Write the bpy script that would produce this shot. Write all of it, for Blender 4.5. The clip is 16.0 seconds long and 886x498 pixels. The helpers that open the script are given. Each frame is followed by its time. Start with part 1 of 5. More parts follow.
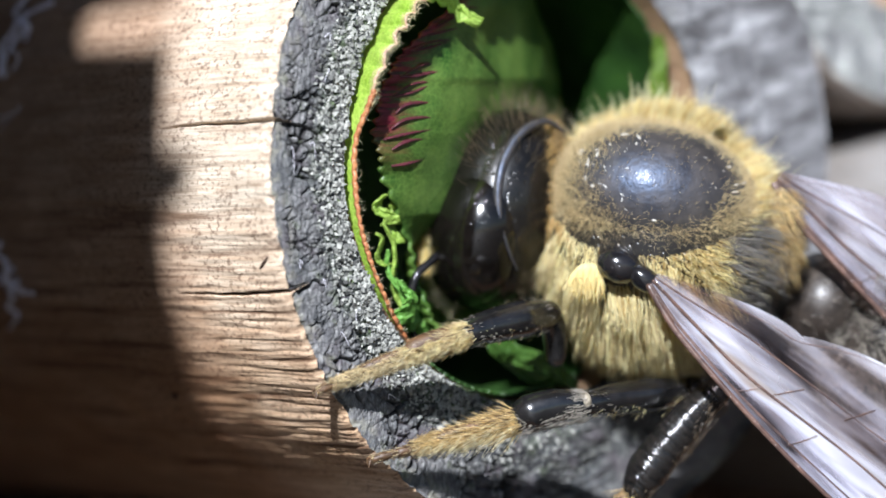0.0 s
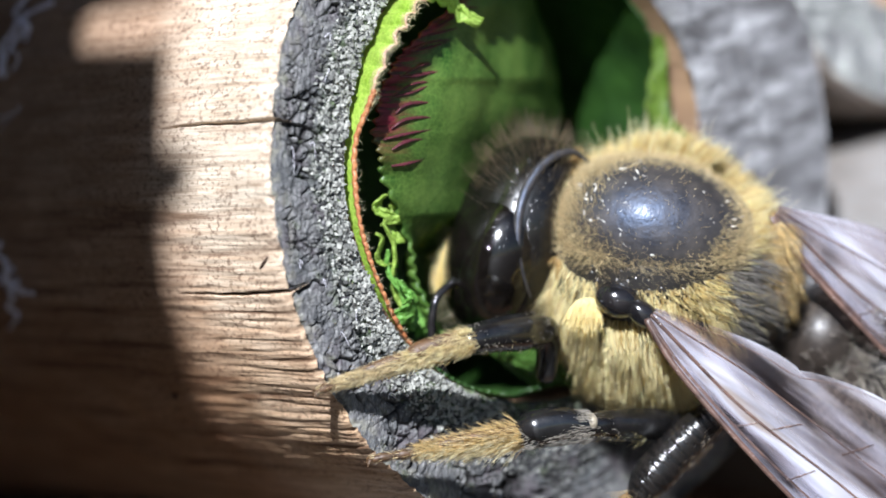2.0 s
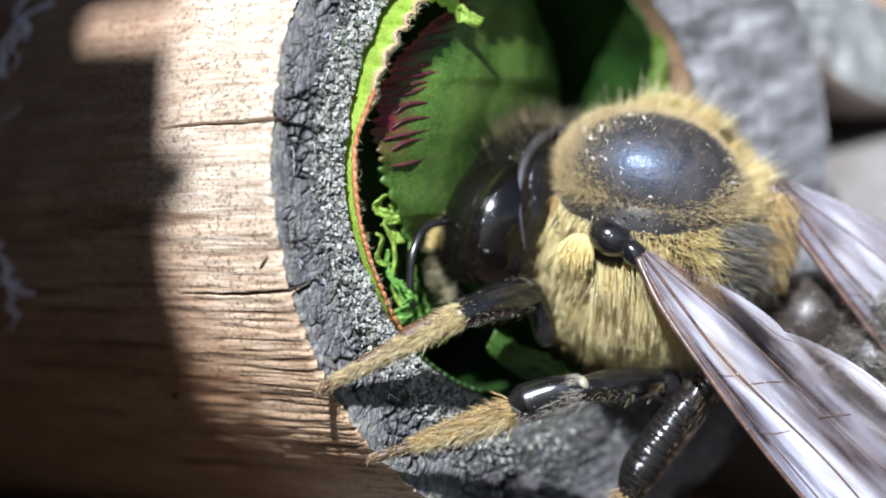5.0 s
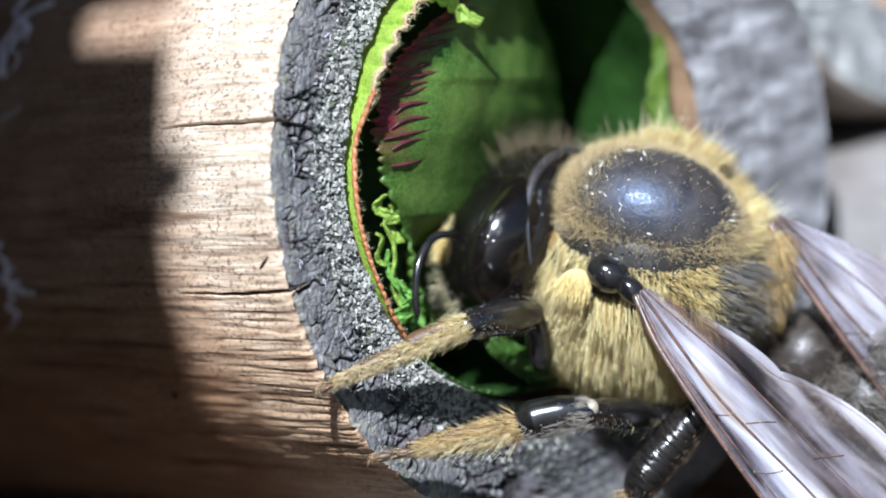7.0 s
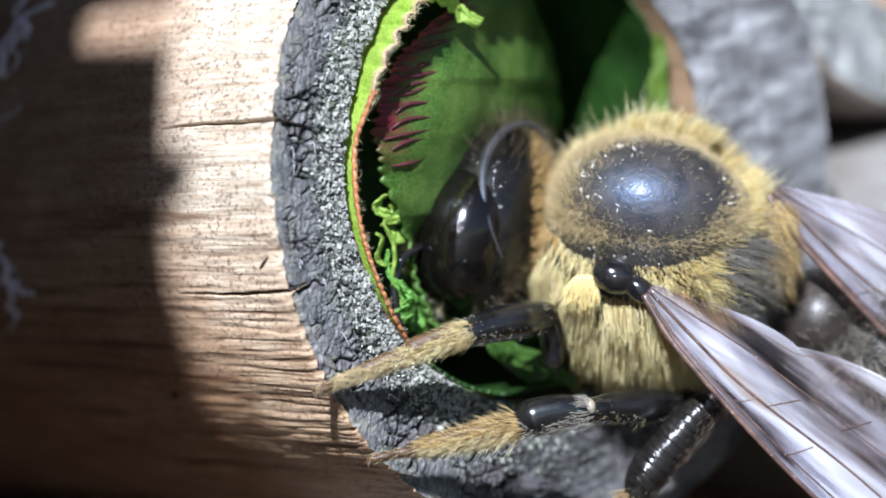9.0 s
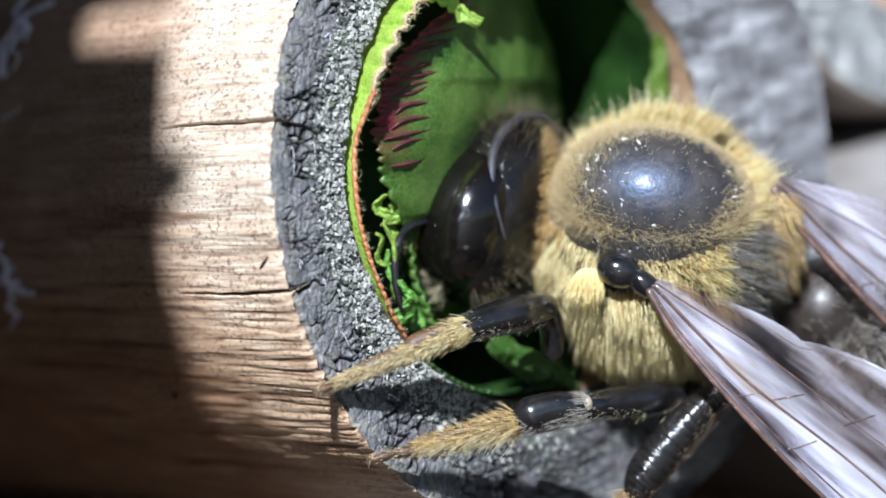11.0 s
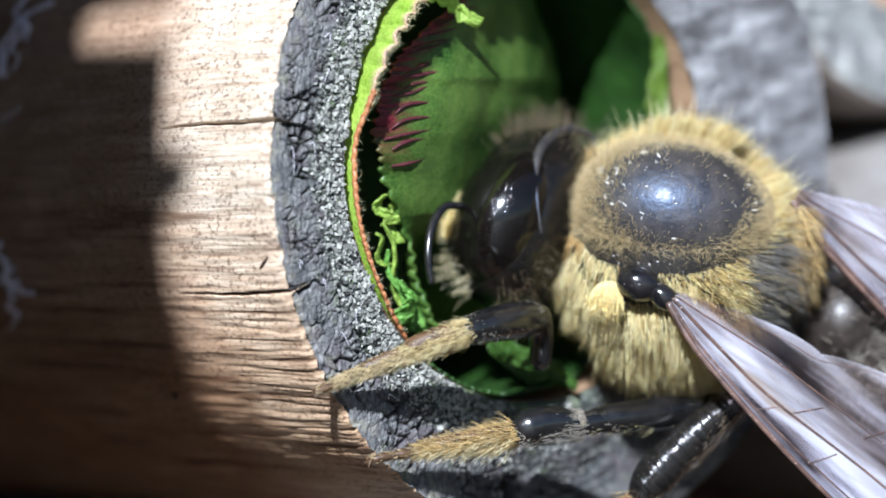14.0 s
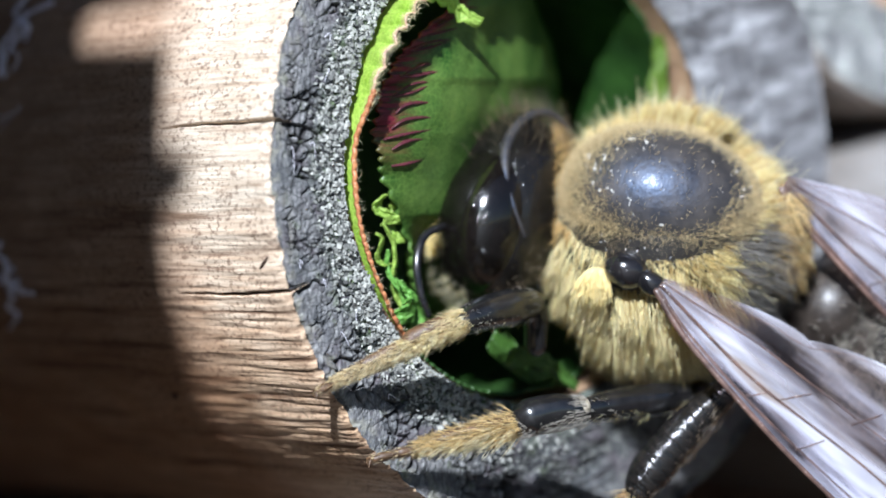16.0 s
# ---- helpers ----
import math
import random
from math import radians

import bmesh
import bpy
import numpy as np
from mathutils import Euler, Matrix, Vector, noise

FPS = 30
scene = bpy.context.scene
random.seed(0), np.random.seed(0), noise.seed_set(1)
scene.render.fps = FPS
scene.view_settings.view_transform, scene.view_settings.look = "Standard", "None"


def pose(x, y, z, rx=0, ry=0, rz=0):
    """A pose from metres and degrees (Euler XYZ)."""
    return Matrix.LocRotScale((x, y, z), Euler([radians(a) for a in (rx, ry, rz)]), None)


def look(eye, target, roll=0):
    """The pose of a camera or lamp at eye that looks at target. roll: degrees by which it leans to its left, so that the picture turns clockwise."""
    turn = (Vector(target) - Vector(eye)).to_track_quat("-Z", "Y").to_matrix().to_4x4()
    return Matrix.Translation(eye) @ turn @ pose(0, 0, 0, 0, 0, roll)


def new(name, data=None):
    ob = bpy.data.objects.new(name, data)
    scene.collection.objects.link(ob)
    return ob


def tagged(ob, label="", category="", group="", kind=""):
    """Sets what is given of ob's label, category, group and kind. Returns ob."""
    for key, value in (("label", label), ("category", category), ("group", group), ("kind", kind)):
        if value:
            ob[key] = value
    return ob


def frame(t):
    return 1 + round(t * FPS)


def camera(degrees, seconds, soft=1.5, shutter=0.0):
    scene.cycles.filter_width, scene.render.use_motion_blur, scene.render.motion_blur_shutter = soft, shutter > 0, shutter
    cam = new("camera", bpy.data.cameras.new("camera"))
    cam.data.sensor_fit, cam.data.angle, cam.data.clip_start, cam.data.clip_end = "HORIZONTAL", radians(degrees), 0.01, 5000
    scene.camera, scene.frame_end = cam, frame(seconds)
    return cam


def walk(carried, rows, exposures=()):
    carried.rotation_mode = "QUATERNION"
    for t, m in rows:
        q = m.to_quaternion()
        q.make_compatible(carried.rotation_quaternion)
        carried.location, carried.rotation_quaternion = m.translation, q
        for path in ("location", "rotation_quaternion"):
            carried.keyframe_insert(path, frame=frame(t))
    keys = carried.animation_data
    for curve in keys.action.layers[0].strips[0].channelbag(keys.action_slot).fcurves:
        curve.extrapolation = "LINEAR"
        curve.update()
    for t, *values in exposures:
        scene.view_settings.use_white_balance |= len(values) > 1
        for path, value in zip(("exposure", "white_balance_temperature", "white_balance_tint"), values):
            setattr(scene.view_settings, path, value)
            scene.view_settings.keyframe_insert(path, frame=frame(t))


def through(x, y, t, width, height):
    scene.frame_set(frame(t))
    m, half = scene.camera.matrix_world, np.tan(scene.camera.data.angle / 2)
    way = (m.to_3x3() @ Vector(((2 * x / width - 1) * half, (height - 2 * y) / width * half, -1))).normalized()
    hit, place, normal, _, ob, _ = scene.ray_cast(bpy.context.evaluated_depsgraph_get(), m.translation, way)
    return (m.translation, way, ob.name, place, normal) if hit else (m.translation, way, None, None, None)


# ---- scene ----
cam = camera(14.91, 16.0, soft=1.7, shutter=0.8)
# ---- camera ----
MM = 0.001
cam.data.dof.use_dof = True
cam.data.dof.focus_distance = 0.0600
cam.data.dof.aperture_fstop = 62.0
STILL = look((0, -0.060, 0), (0, 0, 0))
walk(cam, [(0.0, STILL), (16.0, STILL)], [(0.0, 1.10, 5870, 11), (4.2, 1.10, 5870, 11), (6.3, 1.10, 5640, 10), (9.0, 1.10, 5610, 10), (16.0, 1.09, 5600, 9.5)])

# ---- axes of the big cane: U leads out of its sunny side, V up, N out of its mouth ----
TILT = radians(40.2)
U = Vector((-math.cos(TILT), -math.sin(TILT), 0))
V = Vector((0, 0, 1))
N = Vector((math.sin(TILT), -math.cos(TILT), 0))
MOUTH = Vector((2.346, 3.0, 1.584))
R_OUT, R_IN, HOLE = 7.0, 4.425, 0.835
CANE = Matrix.Translation(MOUTH * MM) @ Matrix((V, U, N)).transposed().to_4x4()   # local x up, y to U, z out of the mouth

# ---- sun and sky ----
SUN_UP, SUN_OUT = radians(39.5), radians(31)
SUN_U, SUN_V, SUN_N = math.cos(SUN_OUT) * math.cos(SUN_UP), math.cos(SUN_OUT) * math.sin(SUN_UP), math.sin(SUN_OUT)
to_sun = SUN_U * U + SUN_V * V + SUN_N * N
world = bpy.data.worlds.new("world")
scene.world = world
world.use_nodes = True
sky = world.node_tree.nodes.new("ShaderNodeTexSky")
sky.sky_type, sky.sun_disc = "NISHITA", False
sky.dust_density = 0.2
sky.sun_elevation = math.asin(to_sun.z)
sky.sun_rotation = math.atan2(to_sun.x, to_sun.y)
back = world.node_tree.nodes["Background"]
world.node_tree.links.new(sky.outputs[0], back.inputs[0])
back.inputs[1].default_value = 0.038
sun = new("sun", bpy.data.lights.new("sun", "SUN"))
sun.data.energy, sun.data.angle, sun.data.color = 5.0, radians(1.0), (1.0, 0.985, 0.96)
sun.matrix_world = look(to_sun * 0.5, (0, 0, 0))


# ---- materials ----
class Nodes:
    """A small helper to wire a procedural material."""

    def __init__(self, name, rough=0.6, metal=0.0, spec=0.5):
        self.mat = bpy.data.materials.new(name)
        self.mat.use_nodes = True
        self.tree = self.mat.node_tree
        self.bsdf = self.tree.nodes["Principled BSDF"]
        self.bsdf.inputs["Roughness"].default_value = rough
        self.bsdf.inputs["Metallic"].default_value = metal
        self.bsdf.inputs["Specular IOR Level"].default_value = spec
        self.coord = None

    def add(self, kind, **values):
        node = self.tree.nodes.new(kind)
        for key, value in values.items():
            node.inputs[key.replace("_", " ")].default_value = value
        return node

    def link(self, a, b):
        self.tree.links.new(a, b)

    def place(self, sx=1000.0, sy=1000.0, sz=1000.0):
        """Object space in millimetres, stretched."""
        if self.coord is None:
            self.coord = self.tree.nodes.new("ShaderNodeTexCoord")
        m = self.tree.nodes.new("ShaderNodeMapping")
        m.inputs["Scale"].default_value = (sx, sy, sz)
        self.link(self.coord.outputs["Object"], m.inputs["Vector"])
        return m.outputs[0]

    def noise(self, where, scale, detail=4.0, rough=0.6):
        n = self.add("ShaderNodeTexNoise", Scale=scale, Detail=detail, Roughness=rough)
        self.link(where, n.inputs["Vector"])
        return n.outputs["Fac"]

    def voronoi(self, where, scale, feature="F1"):
        n = self.add("ShaderNodeTexVoronoi", Scale=scale)
        n.feature = feature
        self.link(where, n.inputs["Vector"])
        return n.outputs["Distance"]

    def ramp(self, fac, stops):
        n = self.tree.nodes.new("ShaderNodeValToRGB")
        e = n.color_ramp.elements
        while len(e) < len(stops):
            e.new(0.5)
        for item, (pos, col) in zip(e, stops):
            item.position, item.color = pos, (*col, 1) if len(col) == 3 else col
        self.link(fac, n.inputs[0])
        return n.outputs[0]

    def mix(self, fac, a, b, blend="MIX"):
        n = self.tree.nodes.new("ShaderNodeMix")
        n.data_type, n.blend_type = "RGBA", blend
        for value, slot in ((fac, 0), (a, 6), (b, 7)):
            if isinstance(value, (int, float)):
                n.inputs[slot].default_value = value
            elif isinstance(value, tuple):
                n.inputs[slot].default_value = (*value, 1)
            else:
                self.link(value, n.inputs[slot])
        return n.outputs[2]

    def colour(self, out):
        if isinstance(out, tuple):
            self.bsdf.inputs["Base Color"].default_value = (*out, 1)
        else:
            self.link(out, self.bsdf.inputs["Base Color"])
        return self

    def roughness(self, out, lo, hi):
        n = self.add("ShaderNodeMapRange", To_Min=lo, To_Max=hi)
        self.link(out, n.inputs["Value"])
        self.link(n.outputs[0], self.bsdf.inputs["Roughness"])

    def bump(self, height, strength, mm):
        b = self.add("ShaderNodeBump", Strength=strength, Distance=mm * MM)
        self.link(height, b.inputs["Height"])
        old = self.bsdf.inputs["Normal"].links
        if old:
            self.link(old[0].from_socket, b.inputs["Normal"])
        self.link(b.outputs[0], self.bsdf.inputs["Normal"])
        return self

    def set(self, key, value):
        self.bsdf.inputs[key].default_value = value
        return self


def mat_cane_skin(name, pale, deep, furrow, tan):
    n = Nodes(name, 0.6)
    streak = n.noise(n.place(9000, 9000, 500), 1.0, 5.0, 0.65)
    fine = n.noise(n.place(30000, 30000, 2500), 1.0, 3.0)
    blot = n.noise(n.place(), 0.6, 3.0)
    speck = n.noise(n.place(13000, 13000, 9000), 1.0, 3.0)
    patch = n.noise(n.place(1600, 1600, 700), 1.0, 2.0)
    line = n.noise(n.place(4700, 4700, 220), 1.0, 4.0, 0.6)
    c = n.ramp(streak, [(0.30, deep), (0.60, pale)])
    c = n.mix(n.ramp(blot, [(0.35, (0, 0, 0)), (0.75, (0.4, 0.4, 0.4))]), c, tuple(0.55 * x for x in deep))
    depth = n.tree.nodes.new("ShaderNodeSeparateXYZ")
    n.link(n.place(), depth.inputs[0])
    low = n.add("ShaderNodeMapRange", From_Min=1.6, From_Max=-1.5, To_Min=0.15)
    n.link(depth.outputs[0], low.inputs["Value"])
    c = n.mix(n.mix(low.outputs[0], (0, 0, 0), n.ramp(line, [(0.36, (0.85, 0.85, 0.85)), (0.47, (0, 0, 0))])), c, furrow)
    spots = n.mix(n.ramp(patch, [(0.30, (0, 0, 0)), (0.50, (1, 1, 1))]), (0, 0, 0), n.ramp(speck, [(0.38, (0.75, 0.75, 0.75)), (0.48, (0, 0, 0))]))
    c = n.mix(spots, c, (0.17, 0.11, 0.075))
    # skin turns browner from 2 to 4.2 mm behind the mouth
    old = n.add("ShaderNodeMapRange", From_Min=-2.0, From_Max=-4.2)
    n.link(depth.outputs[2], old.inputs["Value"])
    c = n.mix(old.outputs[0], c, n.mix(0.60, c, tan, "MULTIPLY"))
    # brown towards the underside stands for the dimmer, warmer light there
    under_shade = n.add("ShaderNodeMapRange", From_Min=-0.5, From_Max=-4.5, To_Max=0.7)
    n.link(depth.outputs[0], under_shade.inputs["Value"])
    c = n.mix(n.mix(under_shade.outputs[0], (0, 0, 0), n.ramp(blot, [(0.25, (0.5, 0.5, 0.5)), (0.6, (1, 1, 1))])), c, n.mix(1.0, c, (0.95, 0.66, 0.41), "MULTIPLY"))
    n.colour(n.mix(0.35, c, n.ramp(fine, [(0.3, (0.35, 0.28, 0.2)), (0.7, (1, 1, 1))]), "MULTIPLY"))
    n.bump(streak, 0.5, 0.03).bump(fine, 0.4, 0.010).bump(line, 0.6, 0.06)
    return n.mat


def mat_cut_end(name, pale=1.0, far_pale=False):
    n = Nodes(name, 0.95, 0.0, 0.1)
    spot = n.place()
    grit = n.noise(spot, 16.0, 3.0, 0.75)
    wide = n.noise(spot, 1.3, 4.0)
    cells = n.add("ShaderNodeTexVoronoi", Scale=19.0)
    n.link(spot, cells.inputs["Vector"])
    shade = n.tree.nodes.new("ShaderNodeSeparateColor")
    n.link(cells.outputs["Color"], shade.inputs[0])
    axis = n.tree.nodes.new("ShaderNodeVectorMath")
    axis.operation = "LENGTH"
    flat = n.tree.nodes.new("ShaderNodeVectorMath")
    flat.operation = "MULTIPLY"
    flat.inputs[1].default_value = (1, 1, 0)
    n.link(spot, flat.inputs[0])
    n.link(flat.outputs[0], axis.inputs[0])
    ring = n.add("ShaderNodeMapRange", From_Min=5.75, From_Max=6.35)
    n.link(axis.outputs["Value"], ring.inputs["Value"])
    k = pale
    grain = n.ramp(shade.outputs[0], [(0.0, (0.05 * k, 0.05 * k, 0.052 * k)), (0.4, (0.17 * k, 0.175 * k, 0.18 * k)), (0.7, (0.34 * k, 0.345 * k, 0.32 * k)), (1.0, (0.80 * k, 0.80 * k, 0.74 * k))])
    grain = n.mix(n.ramp(cells.outputs["Distance"], [(0.35, (0, 0, 0)), (0.62, (0.8, 0.8, 0.8))]), grain, (0.025, 0.025, 0.027))
    fibrous = n.noise(n.place(5200, 15000, 9000), 1.0, 4.0, 0.7)
    rind = n.ramp(fibrous, [(0.30, (0.13 * k, 0.125 * k, 0.125 * k)), (0.5, (0.33 * k, 0.325 * k, 0.325 * k)), (0.70, (0.74 * k, 0.73 * k, 0.71 * k))])
    c = n.mix(ring.outputs[0], grain, rind)
    c = n.mix(n.ramp(wide, [(0.36, (0.55, 0.55, 0.55)), (0.50, (0, 0, 0))]), c, (0.06, 0.065, 0.07))
    if far_pale:
        # fissures darkened in the colour, adding shade to what their relief casts
        crack_shade = n.add("ShaderNodeAttribute")
        crack_shade.attribute_name = "fissure"
        c = n.mix(crack_shade.outputs["Fac"], c, (0.012, 0.011, 0.011))
    else:
        c = n.mix(n.ramp(n.voronoi(spot, 1.6, "DISTANCE_TO_EDGE"), [(0.0, (0.5, 0.5, 0.5)), (0.03, (0, 0, 0))]), c, (0.05, 0.045, 0.045))
    hole = n.tree.nodes.new("ShaderNodeVectorMath")
    hole.operation = "DISTANCE"
    hole.inputs[1].default_value = (0, HOLE, 0)
    n.link(flat.outputs[0], hole.inputs[0])
    mossy = n.add("ShaderNodeMapRange", From_Min=5.3, From_Max=4.5, To_Max=0.8)
    n.link(hole.outputs["Value"], mossy.inputs["Value"])
    side = n.tree.nodes.new("ShaderNodeSeparateXYZ")
    n.link(spot, side.inputs[0])
    sunny = n.add("ShaderNodeMapRange", From_Min=-1.0, From_Max=1.5)
    n.link(side.outputs[1], sunny.inputs["Value"])
    moss = sunny.outputs[0] if far_pale else 0.0
    c = n.mix(n.mix(n.mix(moss, (0, 0, 0), mossy.outputs[0]), (0, 0, 0), n.ramp(n.noise(spot, 4.0, 3.0), [(0.42, (0, 0, 0)), (0.60, (1, 1, 1))])), c, (0.13, 0.18, 0.07))
    bruise = n.noise(spot, 1.7, 3.0)
    c = n.mix(n.ramp(bruise, [(0.50, (0, 0, 0)), (0.66, (0.6, 0.6, 0.6))]), c, (0.10, 0.085, 0.095))
    rimmed = n.add("ShaderNodeMapRange", From_Min=6.5, From_Max=6.95)
    n.link(axis.outputs["Value"], rimmed.inputs["Value"])
    c = n.mix(n.mix(rimmed.outputs[0], (0, 0, 0), n.ramp(n.noise(spot, 3.5, 3.0), [(0.48, (0, 0, 0)), (0.60, (0.8, 0.8, 0.8))])), c, (0.24, 0.23, 0.18))
    if far_pale:
        c = n.mix(n.ramp(n.noise(spot, 2.6, 2.0), [(0.60, (0, 0, 0)), (0.72, (0.35, 0.35, 0.35))]), c, (0.15, 0.18, 0.10))
        # far side painted paler, left dark low down to stand for shade
        far = n.add("ShaderNodeMapRange", From_Min=-1.0, From_Max=-3.4)
        n.link(side.outputs[1], far.inputs["Value"])
        tilted = n.tree.nodes.new("ShaderNodeMapping")
        tilted.vector_type = "TEXTURE"
        tilted.inputs["Rotation"].default_value = (0, 0, radians(14))
        tilted.inputs["Scale"].default_value = (0.42 * MM, 1.5 * MM, MM)
        n.link(n.coord.outputs["Object"], tilted.inputs["Vector"])
        grain2 = n.noise(tilted.outputs[0], 1.0, 4.0, 0.6)
        above_shade = n.add("ShaderNodeMapRange", From_Min=-4.0, From_Max=-1.5)
        n.link(side.outputs[0], above_shade.inputs["Value"])
        c = n.mix(n.mix(above_shade.outputs[0], (0, 0, 0), far.outputs[0]), c, n.ramp(grain2, [(0.32, (0.075, 0.07, 0.07)), (0.5, (0.17, 0.166, 0.17)), (0.68, (0.36, 0.355, 0.36))]))
    n.colour(c)
    n.bump(grit, 0.6, 0.03).bump(cells.outputs["Distance"], 0.7, 0.018)
    return n.mat


def mat_plain_wood(name, a, b, scale=1.0):
    n = Nodes(name, 0.75)
    g = n.noise(n.place(900 * scale, 900 * scale, 60 * scale), 1.0, 6.0, 0.65)
    n.colour(n.ramp(g, [(0.3, a), (0.7, b)])).bump(g, 0.4, 0.2)
    return n.mat


def mat_leaf(name, a, b, through=0.35, margin=None, deep=0.1, striped=False):
    """Leaf with fine veins; its free edge may fade into another colour, in stripes or whole."""
    n = Nodes(name, 0.45)
    big = n.noise(n.place(), 1.2, 3.0)
    fine = n.voronoi(n.place(), 9.0, "DISTANCE_TO_EDGE")
    c = n.ramp(big, [(0.3, a), (0.7, b)])
    c = n.mix(n.ramp(fine, [(0.0, (0.5, 0.5, 0.5)), (0.08, (0, 0, 0))]), c, tuple(min(1, 1.5 * x) for x in b))
    if margin is not None:
        inward, along = n.add("ShaderNodeAttribute"), n.add("ShaderNodeAttribute")
        inward.attribute_name, along.attribute_name = "inward", "along"
        both = n.add("ShaderNodeCombineXYZ")
        n.link(along.outputs["Fac"], both.inputs[0])
        n.link(inward.outputs["Fac"], both.inputs[1])
        streak = n.add("ShaderNodeMapping")
        streak.inputs["Scale"].default_value = (70, 9, 1) if striped else (30, 60, 1)
        n.link(both.outputs[0], streak.inputs["Vector"])
        lines = n.noise(streak.outputs[0], 1.0, 3.0)
        reach = n.add("ShaderNodeMath")
        reach.operation = "MULTIPLY_ADD"
        n.link(lines, reach.inputs[0])
        reach.inputs[1].default_value = -1.3 * deep
        n.link(inward.outputs["Fac"], reach.inputs[2])
        edge = n.add("ShaderNodeMapRange", From_Min=0.35 * deep, From_Max=-0.45 * deep)
        n.link(reach.outputs[0], edge.inputs["Value"])
        tint = n.ramp(lines, [(0.42, tuple(0.3 * x for x in margin)), (0.55, margin)]) if striped else margin
        grown = n.add("ShaderNodeMapRange", From_Min=0.40, From_Max=0.52)
        n.link(along.outputs["Fac"], grown.inputs["Value"])
        amount = n.add("ShaderNodeMath")
        amount.operation = "MULTIPLY"
        n.link(edge.outputs[0], amount.inputs[0])
        n.link(grown.outputs[0], amount.inputs[1])
        c = n.mix(amount.outputs[0], c, tint)
    n.colour(c)
    relief = 0.14 if striped else 0.35
    n.bump(fine, relief, 0.05).bump(n.noise(n.place(), 4.0, 3.0), relief, 0.10)
    soft = n.add("ShaderNodeBsdfTranslucent")
    n.link(n.bsdf.inputs["Base Color"].links[0].from_socket, soft.inputs["Color"])
    mixer = n.add("ShaderNodeMixShader", Fac=through)
    n.link(n.bsdf.outputs[0], mixer.inputs[1])
    n.link(soft.outputs[0], mixer.inputs[2])
    n.link(mixer.outputs[0], n.tree.nodes["Material Output"].inputs[0])
    return n.mat


def mat_hair(name, dark, light, rough=0.40, through=0.45):
    n = Nodes(name, rough)
    geo = n.tree.nodes.new("ShaderNodeNewGeometry")
    half = tuple(0.3 * a + 0.7 * b for a, b in zip(dark, light))
    n.colour(n.ramp(geo.outputs["Random Per Island"], [(0.0, dark), (0.5, half), (1.0, light)]))
    n.set("Specular IOR Level", 0.6)
    soft = n.add("ShaderNodeBsdfTranslucent")
    n.link(n.bsdf.inputs["Base Color"].links[0].from_socket, soft.inputs["Color"])
    mixer = n.add("ShaderNodeMixShader", Fac=through)
    n.link(n.bsdf.outputs[0], mixer.inputs[1])
    n.link(soft.outputs[0], mixer.inputs[2])
    n.link(mixer.outputs[0], n.tree.nodes["Material Output"].inputs[0])
    return n.mat


def mat_shell(name, a, b, rough=0.22, pits=14.0, depth=0.5, sky_tint=False):
    n = Nodes(name, rough, 0.0, 0.6)
    g = n.noise(n.place(), 3.0, 4.0)
    pit = n.voronoi(n.place(), pits)
    n.colour(n.ramp(g, [(0.35, a), (0.7, b)]))
    n.roughness(g, rough * 0.7, rough * 1.5)
    n.bump(n.ramp(pit, [(0.05, (0, 0, 0)), (0.3, (1, 1, 1))]), depth, 0.03)
    if sky_tint:
        n.bump(n.noise(n.place(), 9.0, 3.0), 0.45, 0.03)
        n.set("Coat Weight", 0.10).set("Coat Roughness", 0.14)
        n.link(n.bsdf.inputs["Normal"].links[0].from_socket, n.bsdf.inputs["Coat Normal"])
        # blue specular tint puts the sky's reflection into the shell
        n.set("Specular IOR Level", 0.8).set("Specular Tint", (0.50, 0.66, 1.0, 1)).set("Sheen Weight", 0.05).set("Sheen Roughness", 0.4).set("Sheen Tint", (0.75, 0.8, 0.9, 1))
    return n.mat


